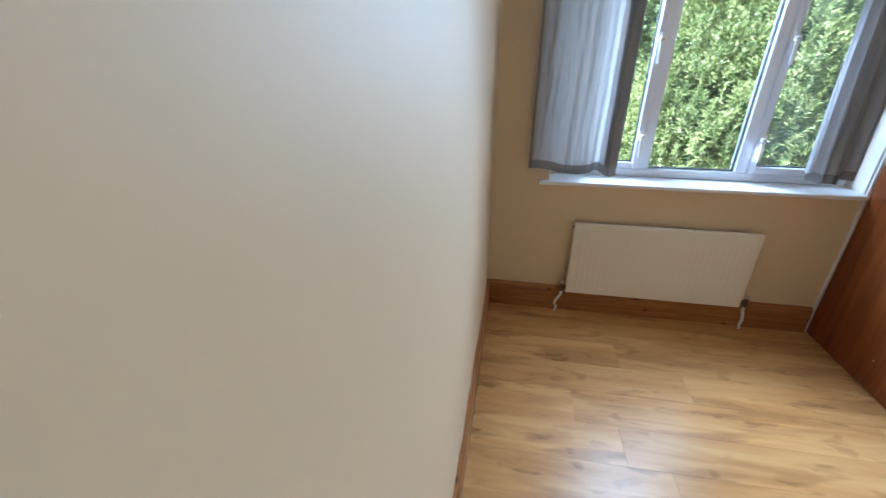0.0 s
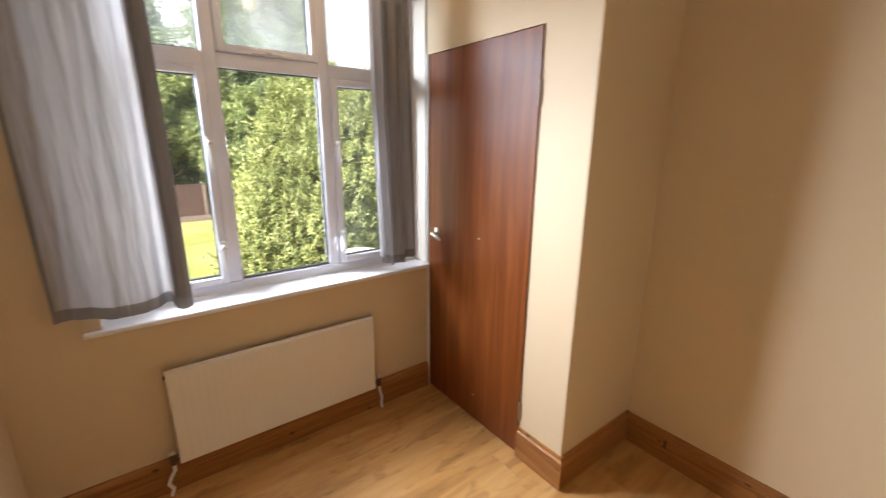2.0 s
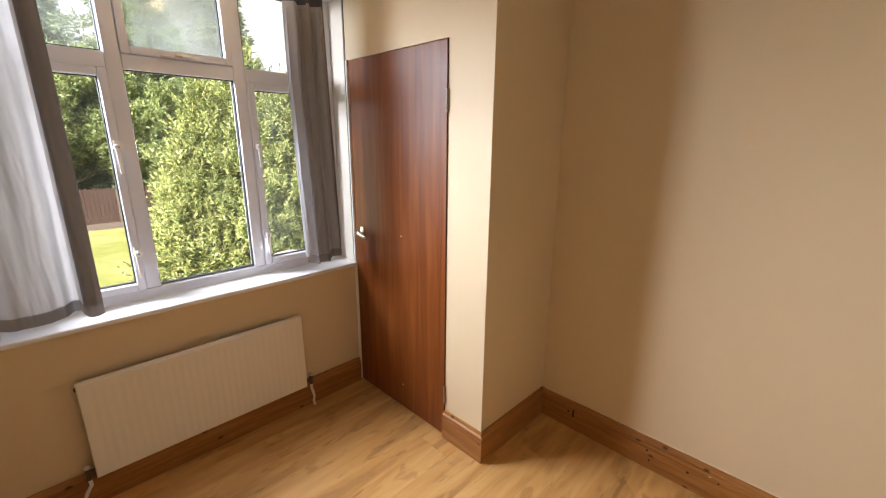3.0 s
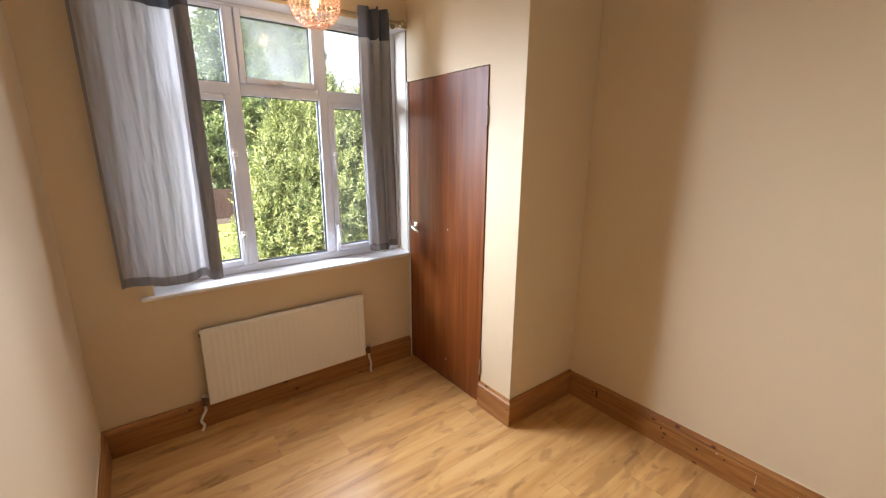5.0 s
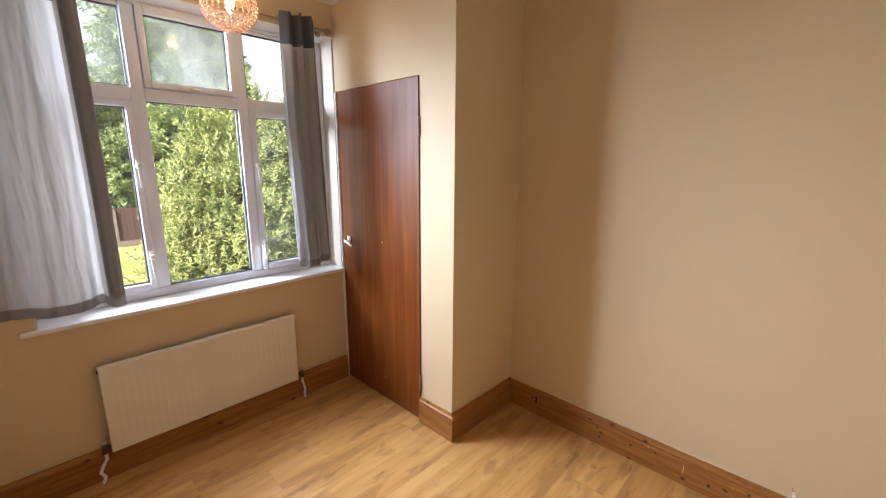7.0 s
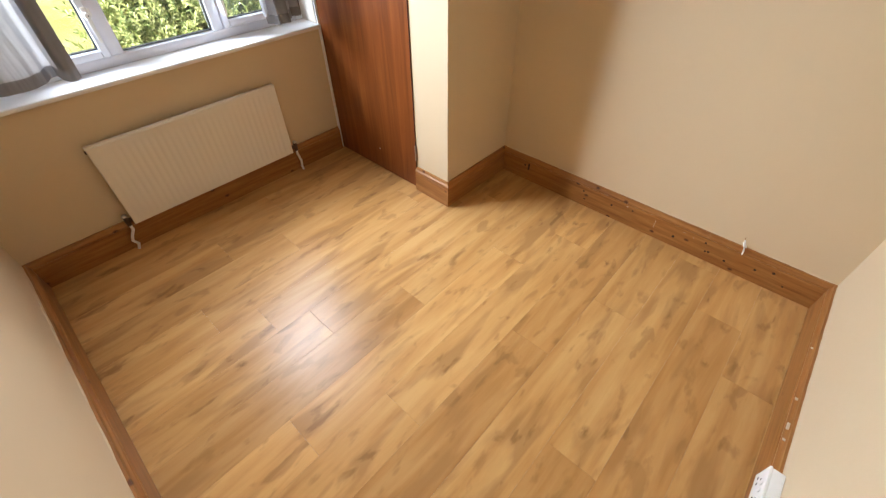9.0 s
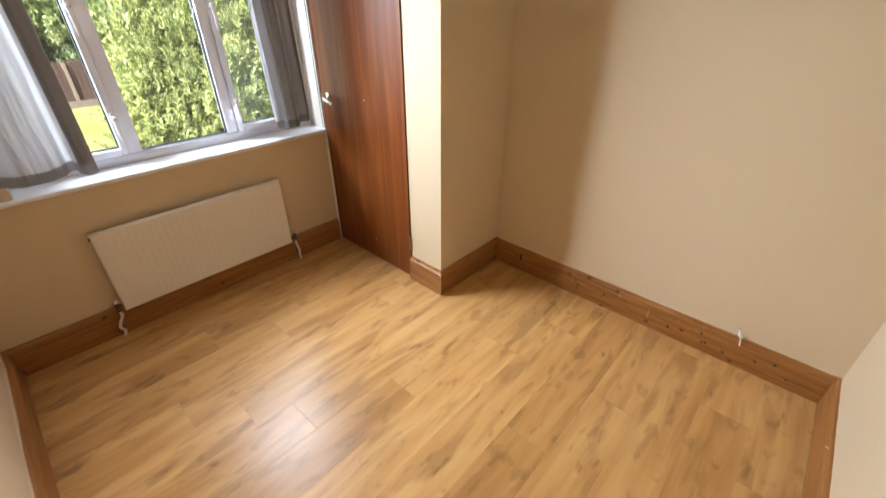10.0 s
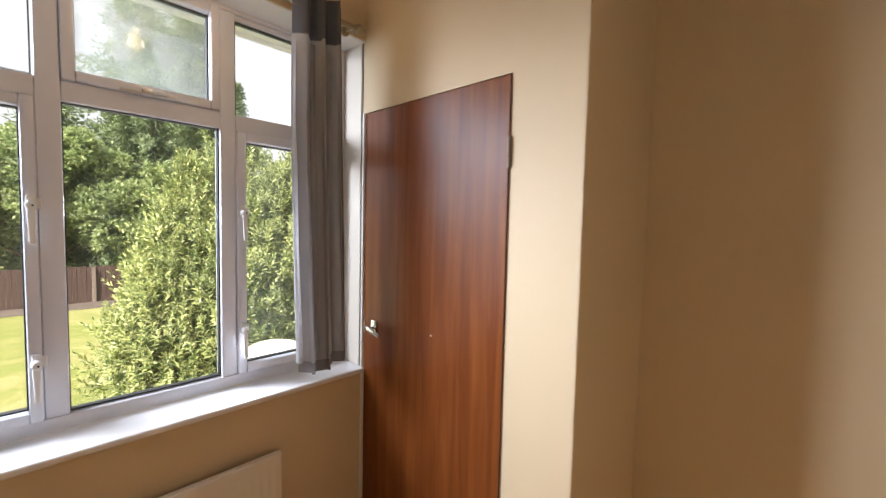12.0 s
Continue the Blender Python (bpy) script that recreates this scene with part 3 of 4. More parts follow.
zs = [(RZ0, 1, 0.008), (RZ0 + 0.004, 0, 0.001), (RZ0 + 0.030, 0, 0.0), (RZ0 + 0.040, 1, 0.0), (RZ1 - 0.044, 1, 0.0), (RZ1 - 0.034, 0, 0.0), (RZ1 - 0.006, 0, 0.001), (RZ1, 0, 0.010)]
grid = [[bm.verts.new((px, RY + max(d * w if px not in (RX0, RX1) else d, e), pz)) for px, d in xs] for pz, w, e in zs]
for r0, r1 in zip(grid, grid[1:]):
    for k in range(len(xs) - 1):
        bm.faces.new((r0[k], r0[k + 1], r1[k + 1], r1[k]))
part("front_panel", bm, RADWHITE, radiator, "", True)
part("back_panel", boxed(RX0 + 0.001, RX1 - 0.001, RY + 0.0105, RY + 0.024, RZ0 + 0.002, RZ1 - 0.004, 0.003), RADWHITE, radiator)
part("top_lip", boxed(RX0, RX1, RY + 0.004, RY + 0.028, RZ1 - 0.006, RZ1 + 0.003, 0.003), RADWHITE, radiator, "", True)
for xx in (RX0 + 0.12, RX1 - 0.12):
    part("bracket", boxed(xx - 0.015, xx + 0.015, RY + 0.024, YN - 0.0005, RZ0 + 0.08, RZ1 - 0.06, 0.002), STEEL, radiator, "steel wall bracket")
part("air_vent", tubed([(RX0 - 0.006, RY + 0.014, RZ1 - 0.022), (RX0 + 0.004, RY + 0.014, RZ1 - 0.022)], 0.008, 12), BRASS, radiator, "small dark bleed valve")


def valve(x, s, wiggle):
    """Brass valve on the radiator's foot with a white-painted pipe to the floor."""
    v = part("valve", tubed([(x, RY + 0.016, 0.150), (x, RY + 0.016, 0.205)], [0.011, 0.011], 14), BRASS, radiator, "tarnished brass radiator valve", True)
    part("valve_nut", tubed([(x + s * 0.004, RY + 0.016, 0.178), (x + s * 0.03, RY + 0.016, 0.178)], [0.014, 0.011], 6), BRASS, v)
    part("valve_cap", tubed([(x, RY + 0.016, 0.205), (x, RY + 0.016, 0.212), (x, RY + 0.016, 0.218)], [0.014, 0.013, 0.007], 12), STEEL, v, "", True)
    pts = [(x + wiggle * dx, RY + 0.016 - 0.004 * k / 5, 0.150 - 0.149 * k / 5) for k, dx in enumerate((0, 0.05, -0.6, -1.0, -0.5, -0.9))]
    part("pipe", tubed(pts, 0.0075, 12), GLOSSWHITE, radiator, "white painted copper pipe", True)


valve(RX0 - 0.024, 1, 0.030)
valve(RX1 + 0.030, -1, -0.012)

# ---- curtains on their pole ----
PY, PZ = 2.185, 2.307
pole = thing("curtain_pole", (0.76, PY, PZ), "slim champagne metal curtain pole with ball ends", "curtain pole")
part("pole", tubed([(-0.10, PY, PZ), (1.605, PY, PZ)], 0.0095, 16), RODMETAL, pole, "", True)
for xx in (-0.112, 1.622):
    f = part("finial", ball((xx, PY, PZ), 0.021), RODMETAL, pole, "ball finial", True)
    part("collar", tubed([(xx - 0.024, PY, PZ), (xx + 0.024, PY, PZ)], 0.012, 14), RODMETAL, f, "", True)
for xx in (-0.07, 1.588):
    br = part("bracket", tubed([(xx, YN - 0.002, PZ - 0.004), (xx, PY, PZ - 0.004)], 0.006, 10), RODMETAL, pole, "wall bracket", True)
    part("wall_plate", tubed([(xx, YN - 0.006, PZ - 0.004), (xx, YN - 0.0005, PZ - 0.004)], 0.02, 16), RODMETAL, br)
    part("screw_eye", tubed([(xx, PY, PZ - 0.012), (xx, PY - 0.002, PZ - 0.032)], 0.004, 8), STEEL, br)
hook = thing("curtain_hook", (0.835, YN - 0.012, 2.30), "small metal hook screwed in above the window", "hook")
part("hook", tubed([(0.835, YN, 2.335), (0.835, YN - 0.014, 2.333), (0.835, YN - 0.018, 2.318), (0.835, YN - 0.014, 2.303), (0.835, YN - 0.006, 2.305)], 0.0028, 8), STEEL, hook, "", True)


def drape(name, edges, shape, strip, foot, head, band, eyelets, label, seed):
    """A hung curtain. edges(v): its x0, x1 at height v (0 foot, 1 head); shape(u, v): a shift in x, and its y; strip: where the open edge's doubled cloth starts; band: where the charcoal band starts."""
    cur = thing(name, (edges(0)[0] * 0.5 + edges(0)[1] * 0.5, 2.14, foot), label, "curtain", "pair of curtains")

    def at(u, v, off=0.0):
        xa, xb = edges(v)
        dx, y = shape(u, v)
        return (xa + (xb - xa) * u + dx, y + off, foot + (head - foot) * v + (0.010 * math.sin(7 * u + seed) + 0.012 * u) * (1 - v) ** 3 + 0.006 * math.sin(25 * u) * v ** 6)

    def sheet(u0, u1, v0, v1, nu, nv, off):
        b = bmesh.new()
        g = [[b.verts.new(at(u0 + (u1 - u0) * i / nu, v0 + (v1 - v0) * j / nv, off)) for i in range(nu + 1)] for j in range(nv + 1)]
        for r0, r1 in zip(g, g[1:]):
            for i in range(nu):
                b.faces.new((r0[i], r0[i + 1], r1[i + 1], r1[i]))
        return b

    part("cloth", sheet(0.0, 1.0, 0.030, band + 0.002, 190, 60, 0.0), CURTAIN, cur, "pale grey linen cloth", True)
    part("top_band", sheet(0.0, 1.0, band, 1.0, 190, 10, -0.0015), CURTAIN_BAND, cur, "charcoal band along the top", True)
    part("hem", sheet(0.0, 1.0, 0.0, 0.031, 190, 4, -0.0015), CURTAIN_SHADED, cur, "doubled hem, coloured darker for the window light it holds back", True)
    part("side_hem", sheet(0.0, 0.03, 0.031, band, 6, 50, -0.002), CURTAIN_SHADED, cur, "doubled side hem, its shade put into the colour", True)
    # open edge: the shaded side of its fold is in this darker colour
    part("side_hem", sheet(strip, 1.0, 0.031, band, 16, 50, -0.003), CURTAIN_SHADED, cur, "doubled side hem, its shade put into the colour", True)
    for k in range(eyelets):
        xx, yy, zz = at((k + 0.35) / 8, 0.96)
        c = [(xx + 0.017 * math.cos(q * math.pi / 8), yy - 0.002 + 0.010 * math.sin(q * math.pi / 8), PZ + 0.019 * math.sin(q * math.pi / 8)) for q in range(17)]
        part("eyelet", tubed(c, 0.0024, 8, False), CHROME, cur, "silver eyelet ring", True)
    return cur


def smooth(a, b, t):
    t = max(0.0, min(1.0, (t - a) / (b - a)))
    return t * t * (3 - 2 * t)


def wide_shape(u, v):
    # a broad, nearly flat panel, then the open edge folded forward into the room
    soft = 0.016 * math.sin(2 * math.pi * (u * 1.6 + 0.05)) + 0.004 * math.sin(2 * math.pi * (u * 4.3 + 0.45 * v)) * (1 - 0.5 * v) + 0.0018 * math.sin(2 * math.pi * (u * 9.0 - 0.9 * v)) + 0.006 * noise.noise((u * 7, v * 3.2, 2.0)) + 0.0036 * noise.noise((u * 15 + v * 6, v * 6, 5.0)) + 0.0022 * noise.noise((u * 27 - v * 5, v * 4.6, 9.0)) + 0.0014 * noise.noise((u * 40 + v * 9, v * 16, 3.0))
    fold = -0.085 * smooth(0.87, 0.93, u) + 0.015 * smooth(0.95, 1.0, u) + 0.040 * smooth(0.74, 0.82, u) * (1 - smooth(0.86, 0.90, u)) * (1 - 0.6 * v)
    head = 0.022 * math.sin(2 * math.pi * 4 * u)
    lift = smooth(0.84, 1.0, v)
    y = 2.165 - 0.010 * u + soft + fold * (1 - 0.5 * lift) + head * lift + 0.03 * (1 - smooth(0.0, 0.3, u)) * (1 - v)
    return -0.012 * smooth(0.84, 0.90, u) * (1 - smooth(0.90, 0.97, u)), y


def bunched_shape(u, v):
    # cloth drawn tight into stacked soft pleats, with fine creases
    p = 2 * math.pi * (3.0 * u + 0.10 + 0.05 * math.sin(2.5 * v))
    crease = 0.0035 * noise.noise((u * 14, v * 2.2, 1.0)) + 0.002 * noise.noise((u * 30, v * 5, 4.0))
    return 0.011 * math.sin(2 * p), 2.130 + 0.028 * math.sin(p) + 0.005 * math.sin(2.7 * p + 2 * v) + crease + 0.02 * v


drape("curtain", lambda v: (0.036 - 0.004 * v, 0.456 - 0.008 * v + 0.004 * math.sin(3 * v)), wide_shape, 0.90, 0.888, 2.365, 0.862, 8, "pale grey linen eyelet curtain with a charcoal top band", 0.4)
bunch = drape("curtain", lambda v: (1.328 - 0.012 * math.sin(3.1 * v) - 0.010 * v, 1.532 - 0.024 * v), bunched_shape, 0.94, 0.905, 2.347, 0.884, 1, "grey linen eyelet curtain bunched tight against the reveal", 1.9)

def inner_pleats(cur, lag, back):
    """Another layer of the same cloth, behind the front pleats."""
    b = bmesh.new()
    rows = []
    for j in range(31):
        v = 0.03 + 0.84 * j / 30
        x0, x1 = 1.328 - 0.012 * math.sin(3.1 * v) - 0.010 * v, 1.532 - 0.024 * v
        ring = []
        for i in range(61):
            u = 0.04 + 0.92 * i / 60
            dx, yy = bunched_shape(u + lag, v)
            ring.append(b.verts.new((x0 + (x1 - x0) * u - dx, yy + back, 0.905 + 1.442 * v)))
        rows.append(ring)
    for r0, r1 in zip(rows, rows[1:]):
        for i in range(60):
            b.faces.new((r0[i], r0[i + 1], r1[i + 1], r1[i]))
    part("inner_pleats", b, CURTAIN, cur, "inner pleats of the bunched cloth", True)


inner_pleats(bunch, 0.11, 0.034)

# ---- pendant lamp ----
LX, LY, LZ = 0.985, 1.960, 2.243
lamp = thing("pendant_lamp", (LX, LY, ZC), "lit globe pendant lamp of copper wire strung with beads", "pendant lamp")
part("ceiling_rose", tubed([(LX, LY, ZC - 0.001), (LX, LY, ZC - 0.02), (LX, LY, ZC - 0.028)], [0.045, 0.042, 0.02], 24), PLASTIC, lamp, "white ceiling rose", True)
part("cord", tubed([(LX, LY, ZC - 0.02), (LX, LY, LZ + 0.125)], 0.0035, 8), PLASTIC, lamp, "white flex", True)
part("lamp_holder", tubed([(LX, LY, LZ + 0.13), (LX, LY, LZ + 0.06)], [0.014, 0.019], 16), PLASTIC, lamp, "white lamp holder", True)
bm = tubed([(LX, LY, LZ + 0.062), (LX, LY, LZ + 0.045), (LX, LY, LZ + 0.028), (LX, LY, LZ + 0.006), (LX, LY, LZ - 0.012), (LX, LY, LZ - 0.028), (LX, LY, LZ - 0.036)], [0.010, 0.013, 0.018, 0.0205, 0.017, 0.010, 0.002], 16)
bulb = part("bulb", bm, BULB, lamp, "glowing warm candle bulb", True)
bulb.visible_shadow = False
RH, RV = 0.120, 0.110
bm = bmesh.new()
NB = 19
for k in range(NB):
    a = radians(-82 + 164 * k / (NB - 1))
    r = bmesh.ops.create_icosphere(bm, subdivisions=1, radius=0.0062)
    bmesh.ops.translate(bm, verts=r["verts"], vec=(LX + RH * math.cos(a), LY, LZ + RV * math.sin(a)))
tube(bm, [(LX + RH * math.cos(radians(-84 + 168 * k / 24)), LY, LZ + RV * math.sin(radians(-84 + 168 * k / 24))) for k in range(25)], 0.0014, 5)
strand = part("bead_strand", bm, BEAD, lamp, "copper wire strand of glinting beads", True)
strand_mesh = strand.data
strand_mesh.transform(Matrix.Translation(-(Vector((LX, LY, LZ)) - ORIGIN[lamp.name])))
strand.location = Vector((LX, LY, LZ)) - ORIGIN[lamp.name]
NS = 27
for k in range(1, NS):
    o = new("bead_strand", strand_mesh)
    o.parent = lamp
    o.location, o.rotation_euler = strand.location, (0, 0, 2 * math.pi * k / NS)
for a in (-60, -30, 0, 30, 60):
    c = [(LX + RH * math.cos(radians(a)) * math.cos(q * math.pi / 20), LY + RH * math.cos(radians(a)) * math.sin(q * math.pi / 20), LZ + RV * math.sin(radians(a))) for q in range(41)]
    part("wire_ring", tubed(c, 0.0016, 6, False), BEAD, lamp, "", True)

# ---- small fittings ----
SX, SZ = 1.136, 0.150
socket = thing("wall_socket", (SX, YS + 0.012, 0.105), "white plastic double socket box mounted on the skirting board", "wall socket")
part("back_box", boxed(SX - 0.072, SX + 0.072, YS + 0.001, YS + 0.036, SZ - 0.043, SZ + 0.043, 0.004), PLASTIC, socket, "", True)
part("front_plate", boxed(SX - 0.074, SX + 0.074, YS + 0.0365, YS + 0.045, SZ - 0.045, SZ + 0.045, 0.003), PLASTIC, socket, "", True)
for sx in (-0.036, 0.036):
    for dx, dz in ((0, 0.006), (-0.011, -0.016), (0.011, -0.016)):
        part("socket_hole", boxed(SX + sx + dx - 0.003, SX + sx + dx + 0.003, YS + 0.0448, YS + 0.0454, SZ + dz - 0.004, SZ + dz + 0.004), DARK, socket)
    part("rocker", boxed(SX + sx * 0.35 - 0.005, SX + sx * 0.35 + 0.005, YS + 0.045, YS + 0.048, SZ + 0.014, SZ + 0.030, 0.001), PLASTIC, socket, "", True)

stub = thing("cable_stub", (XE - 0.018, -0.232, 0.15), "cut end of a white aerial cable clipped above the skirting board", "cable")
part("cable", tubed([(XE - 0.024, -0.248, 0.130), (XE - 0.026, -0.244, 0.158), (XE - 0.022, -0.235, 0.185), (XE - 0.018, -0.226, 0.205)], 0.0036, 10), PLASTIC, stub, "", True)
part("copper_core", tubed([(XE - 0.018, -0.226, 0.205), (XE - 0.016, -0.221, 0.222)], 0.0013, 6), CHROME, stub, "bare wire end")
part("clip", tubed([(XE - 0.001, -0.240, 0.172), (XE - 0.026, -0.246, 0.176), (XE - 0.030, -0.236, 0.178), (XE - 0.001, -0.226, 0.180)], 0.003, 8), PLASTIC, stub, "white cable clip", True)

# ---- the garden ----
GZ = -2.0
bm = boxed(-300, 300, -300, 300, GZ - 0.3, GZ)
structure("ground", bm, LAWN, "sunlit lawn with dry yellowish patches", "lawn")

bed = bmesh.new()
box(bed, -30, 40, 21.0, 22.42, GZ - 0.1, GZ + 0.03, 0.02)
structure("flower_bed", bed, timber("dry_bare_soil", (0.095, 0.070, 0.054)), "bare brown soil bed along the garden fence", "flower bed")
fence = thing("garden_fence", (3.0, 22.5, GZ), "brown close-boarded timber fence with concrete posts across the garden", "fence")
FH = 1.40
board = boxed(-0.07, 0.07, -0.01, 0.01, 0, FH, 0.0)
bme = bpy.data.meshes.new("board")
board.to_mesh(bme)
board.free()
bme.materials.append(FENCEWOOD)
for k in range(-60, 90):
    o = new("board", bme)
    o.parent = fence
    o.location = (k * 0.15 - 0.0, 0.012 * (k % 2) - 0.005, 0.08 + 0.015 * math.sin(k * 2.3))
for k in range(-6, 9):
    part("post", boxed(3.0 + k * 1.8 - 0.06, 3.0 + k * 1.8 + 0.06, 22.38, 22.48, GZ, GZ + FH + 0.03, 0.01), CONCRETE, fence)
    part("gravel_board", boxed(3.0 + k * 1.8 + 0.065, 3.0 + k * 1.8 + 1.735, 22.455, 22.475, GZ, GZ + 0.16), FENCEWOOD, fence)

RNG = np.random.default_rng(7)


def leaves(centres, dirs, length, width, spread, per, curl=0.25):
    """Many pointed leaves, each two bent triangles-pairs, about twig ends. Returns verts and faces."""
    n = len(centres) * per
    c = np.repeat(centres, per, 0)
    d = np.repeat(dirs, per, 0) + RNG.normal(0, spread, (n, 3))
    d /= np.linalg.norm(d, axis=1)[:, None] + 1e-9
    s = np.cross(d, RNG.normal(0, 1, (n, 3)))
    s /= np.linalg.norm(s, axis=1)[:, None] + 1e-9
    up = np.cross(s, d)
    L = length * RNG.uniform(0.65, 1.2, n)[:, None]
    W = width * RNG.uniform(0.7, 1.2, n)[:, None] * 0.5
    base = c + RNG.normal(0, length * 0.35, (n, 3))
    tip = base + d * L - up * L * curl
    m1, m2 = base + d * L * 0.45 + s * W, base + d * L * 0.45 - s * W
    mid = base + d * L * 0.5 - up * W * 0.5
    v = np.stack([base, m1, tip, m2, mid], 1).reshape(-1, 3)
    i = np.arange(n)[:, None] * 5
    f = np.concatenate([i + [0, 4, 1], i + [1, 4, 2], i + [2, 4, 3], i + [3, 4, 0]], 0)
    return v, f


def foliage(name, v, f, material, parent, label):
    base = ORIGIN[parent.name]
    me = bpy.data.meshes.new(name)
    me.from_pydata((v - np.array(base)).tolist(), [], f.tolist())
    me.materials.append(material)
    ob = new(name, me)
    ob.parent = parent
    return tagged(ob, label, kind="stuff")


def trunk(parent, x, y, h, r, lean=0.0, limbs=9, reach=1.2):
    bm = tubed([(x + lean * k * k / 36, y, GZ - 0.1 + h * k / 6) for k in range(7)], [r * (1.1 - k / 6) + 0.01 for k in range(7)], 10)
    part("trunk", bm, BARK, parent, "", True)
    for k in range(limbs):
        a, z = k * 2.4, GZ + h * (0.2 + 0.65 * k / limbs)
        e = reach * (1 - 0.6 * k / limbs)
        px = x + lean * ((z - GZ) / h) ** 2
        part("limb", tubed([(px, y, z), (px + e * 0.5 * math.cos(a), y + e * 0.5 * math.sin(a), z + e * 0.25), (px + e * math.cos(a), y + e * math.sin(a), z + e * 0.7)], [r * 0.35, r * 0.22, 0.006], 7), BARK, parent, "", True)


def shrub(spires, at, label):
    """A laurel of several full spires, each x, y, radius, top height, set with upright shoots that carry whorled leaves."""
    t = thing("laurel_tree", (at[0], at[1], GZ), label, "tree")
    trunk(t, at[0], at[1], 3.9, 0.09, 0.1, 10, 1.3)
    roots, ways, lengths = [], [], []
    for x, y, r, top in spires:
        h = top - GZ
        n = int(340 * r * h)
        u = RNG.uniform(0, 1, n) ** 0.9
        prof = np.where(u < 0.55, 0.64 + 0.65 * u, np.clip(1.0 - (np.clip(u - 0.55, 0, 1) / 0.45) ** 1.7, 0, 1)) + 0.02
        a = RNG.uniform(0, 2 * np.pi, n)
        lump = 1 + 0.13 * np.sin(3 * a + 7 * u + x) + 0.12 * np.sin(5 * a - 13 * u + y) + 0.06 * np.sin(9 * a + 23 * u)
        rad = r * prof * lump * RNG.uniform(0.45, 1.0, n) ** 0.45
        out = np.stack([np.cos(a), np.sin(a), np.zeros(n)], 1)
        roots.append(np.stack([x + rad * np.cos(a), y + rad * np.sin(a), GZ + 0.05 + (h - 0.25) * u], 1))
        ways.append(out * (0.75 - 0.45 * u[:, None]) + np.array([0, 0, 1.0]) * (0.65 + 0.5 * u[:, None]) + RNG.normal(0, 0.22, (n, 3)))
        lengths.append(RNG.uniform(0.16, 0.34, n) + 0.22 * (RNG.uniform(0, 1, n) < 0.08))
    root, way, length = np.concatenate(roots), np.concatenate(ways), np.concatenate(lengths)
    way /= np.linalg.norm(way, axis=1)[:, None]
    side = np.cross(way, [0.31, 0.87, 0.12])
    side /= np.linalg.norm(side, axis=1)[:, None]
    other = np.cross(way, side)
    vs, per = [], 20
    for k in range(per):
        f = (k + 0.5) / per
        turn = k * 2.4 + RNG.uniform(0, 0.6, len(root))
        ring = side * np.cos(turn)[:, None] + other * np.sin(turn)[:, None]
        d = way * (0.30 + 0.75 * f) + ring * (1.0 - 0.55 * f) + RNG.normal(0, 0.16, root.shape)
        d /= np.linalg.norm(d, axis=1)[:, None]
        w = np.cross(d, way)
        w /= np.linalg.norm(w, axis=1)[:, None] + 1e-9
        face = np.cross(w, d)
        L = (0.100 - 0.030 * f) * RNG.uniform(0.75, 1.2, len(root))[:, None]
        W = L * 0.17
        base = root + way * (length * f)[:, None]
        mid = base + d * L * 0.5
        vs.append(np.stack([base, mid + w * W + face * W * 0.4, base + d * L - face * L * 0.14, mid - w * W + face * W * 0.4, mid], 1))
    v = np.concatenate(vs).reshape(-1, 3)
    i = np.arange(len(v) // 5)[:, None] * 5
    foliage("crown", v, np.concatenate([i + [0, 4, 1], i + [1, 4, 2], i + [2, 4, 3], i + [3, 4, 0]], 0), LAUREL, t, "dense glossy yellow-green laurel leaves")


shrub([(3.1, 7.5, 0.95, 2.95), (2.38, 7.2, 0.66, 2.35), (1.98, 7.0, 0.52, 1.55), (1.86, 6.9, 0.58, 0.85), (2.7, 6.75, 0.8, 1.75), (3.55, 7.0, 0.95, 2.35), (4.2, 7.8, 1.1, 2.7), (5.1, 8.3, 1.1, 2.4)], (3.0, 7.6), "tall bushy laurel with glossy yellow-green leaves on the lawn")


def conifer(x, y, h, r, label, seed):
    t = thing("conifer_tree", (x, y, GZ), label, "tree")
    trunk(t, x, y, h * 0.95, 0.28, 0.0, 6, r * 0.6)
    cs, ds = [], []
    layers = int(h * 3.0)
    for k in range(layers):
        u = k / layers
        z = GZ + 0.8 + (h - 0.8) * u
        reach = r * (1 - u) ** 0.75 * (0.8 + 0.35 * math.sin(k * 2.7 + seed))
        for q in range(11):
            a = q * 0.571 + k * 1.7 + seed
            e = reach * (0.75 + 0.3 * math.sin(q * 5.1 + k))
            n = max(3, int(e * 7))
            w = np.linspace(0.15, 1, n)
            px = x + np.cos(a) * e * w
            py = y + np.sin(a) * e * w
            pz = z - 0.18 * e * w ** 2 + 0.05
            cs.append(np.stack([px, py, pz], 1) + RNG.normal(0, 0.10, (n, 3)))
            ds.append(np.tile([math.cos(a), math.sin(a), -0.15], (n, 1)))
    v, f = leaves(np.concatenate(cs), np.concatenate(ds), 0.36, 0.075, 0.9, 11)
    foliage("crown", v, f, CONIFER, t, "dark blue-green feathery conifer sprays")


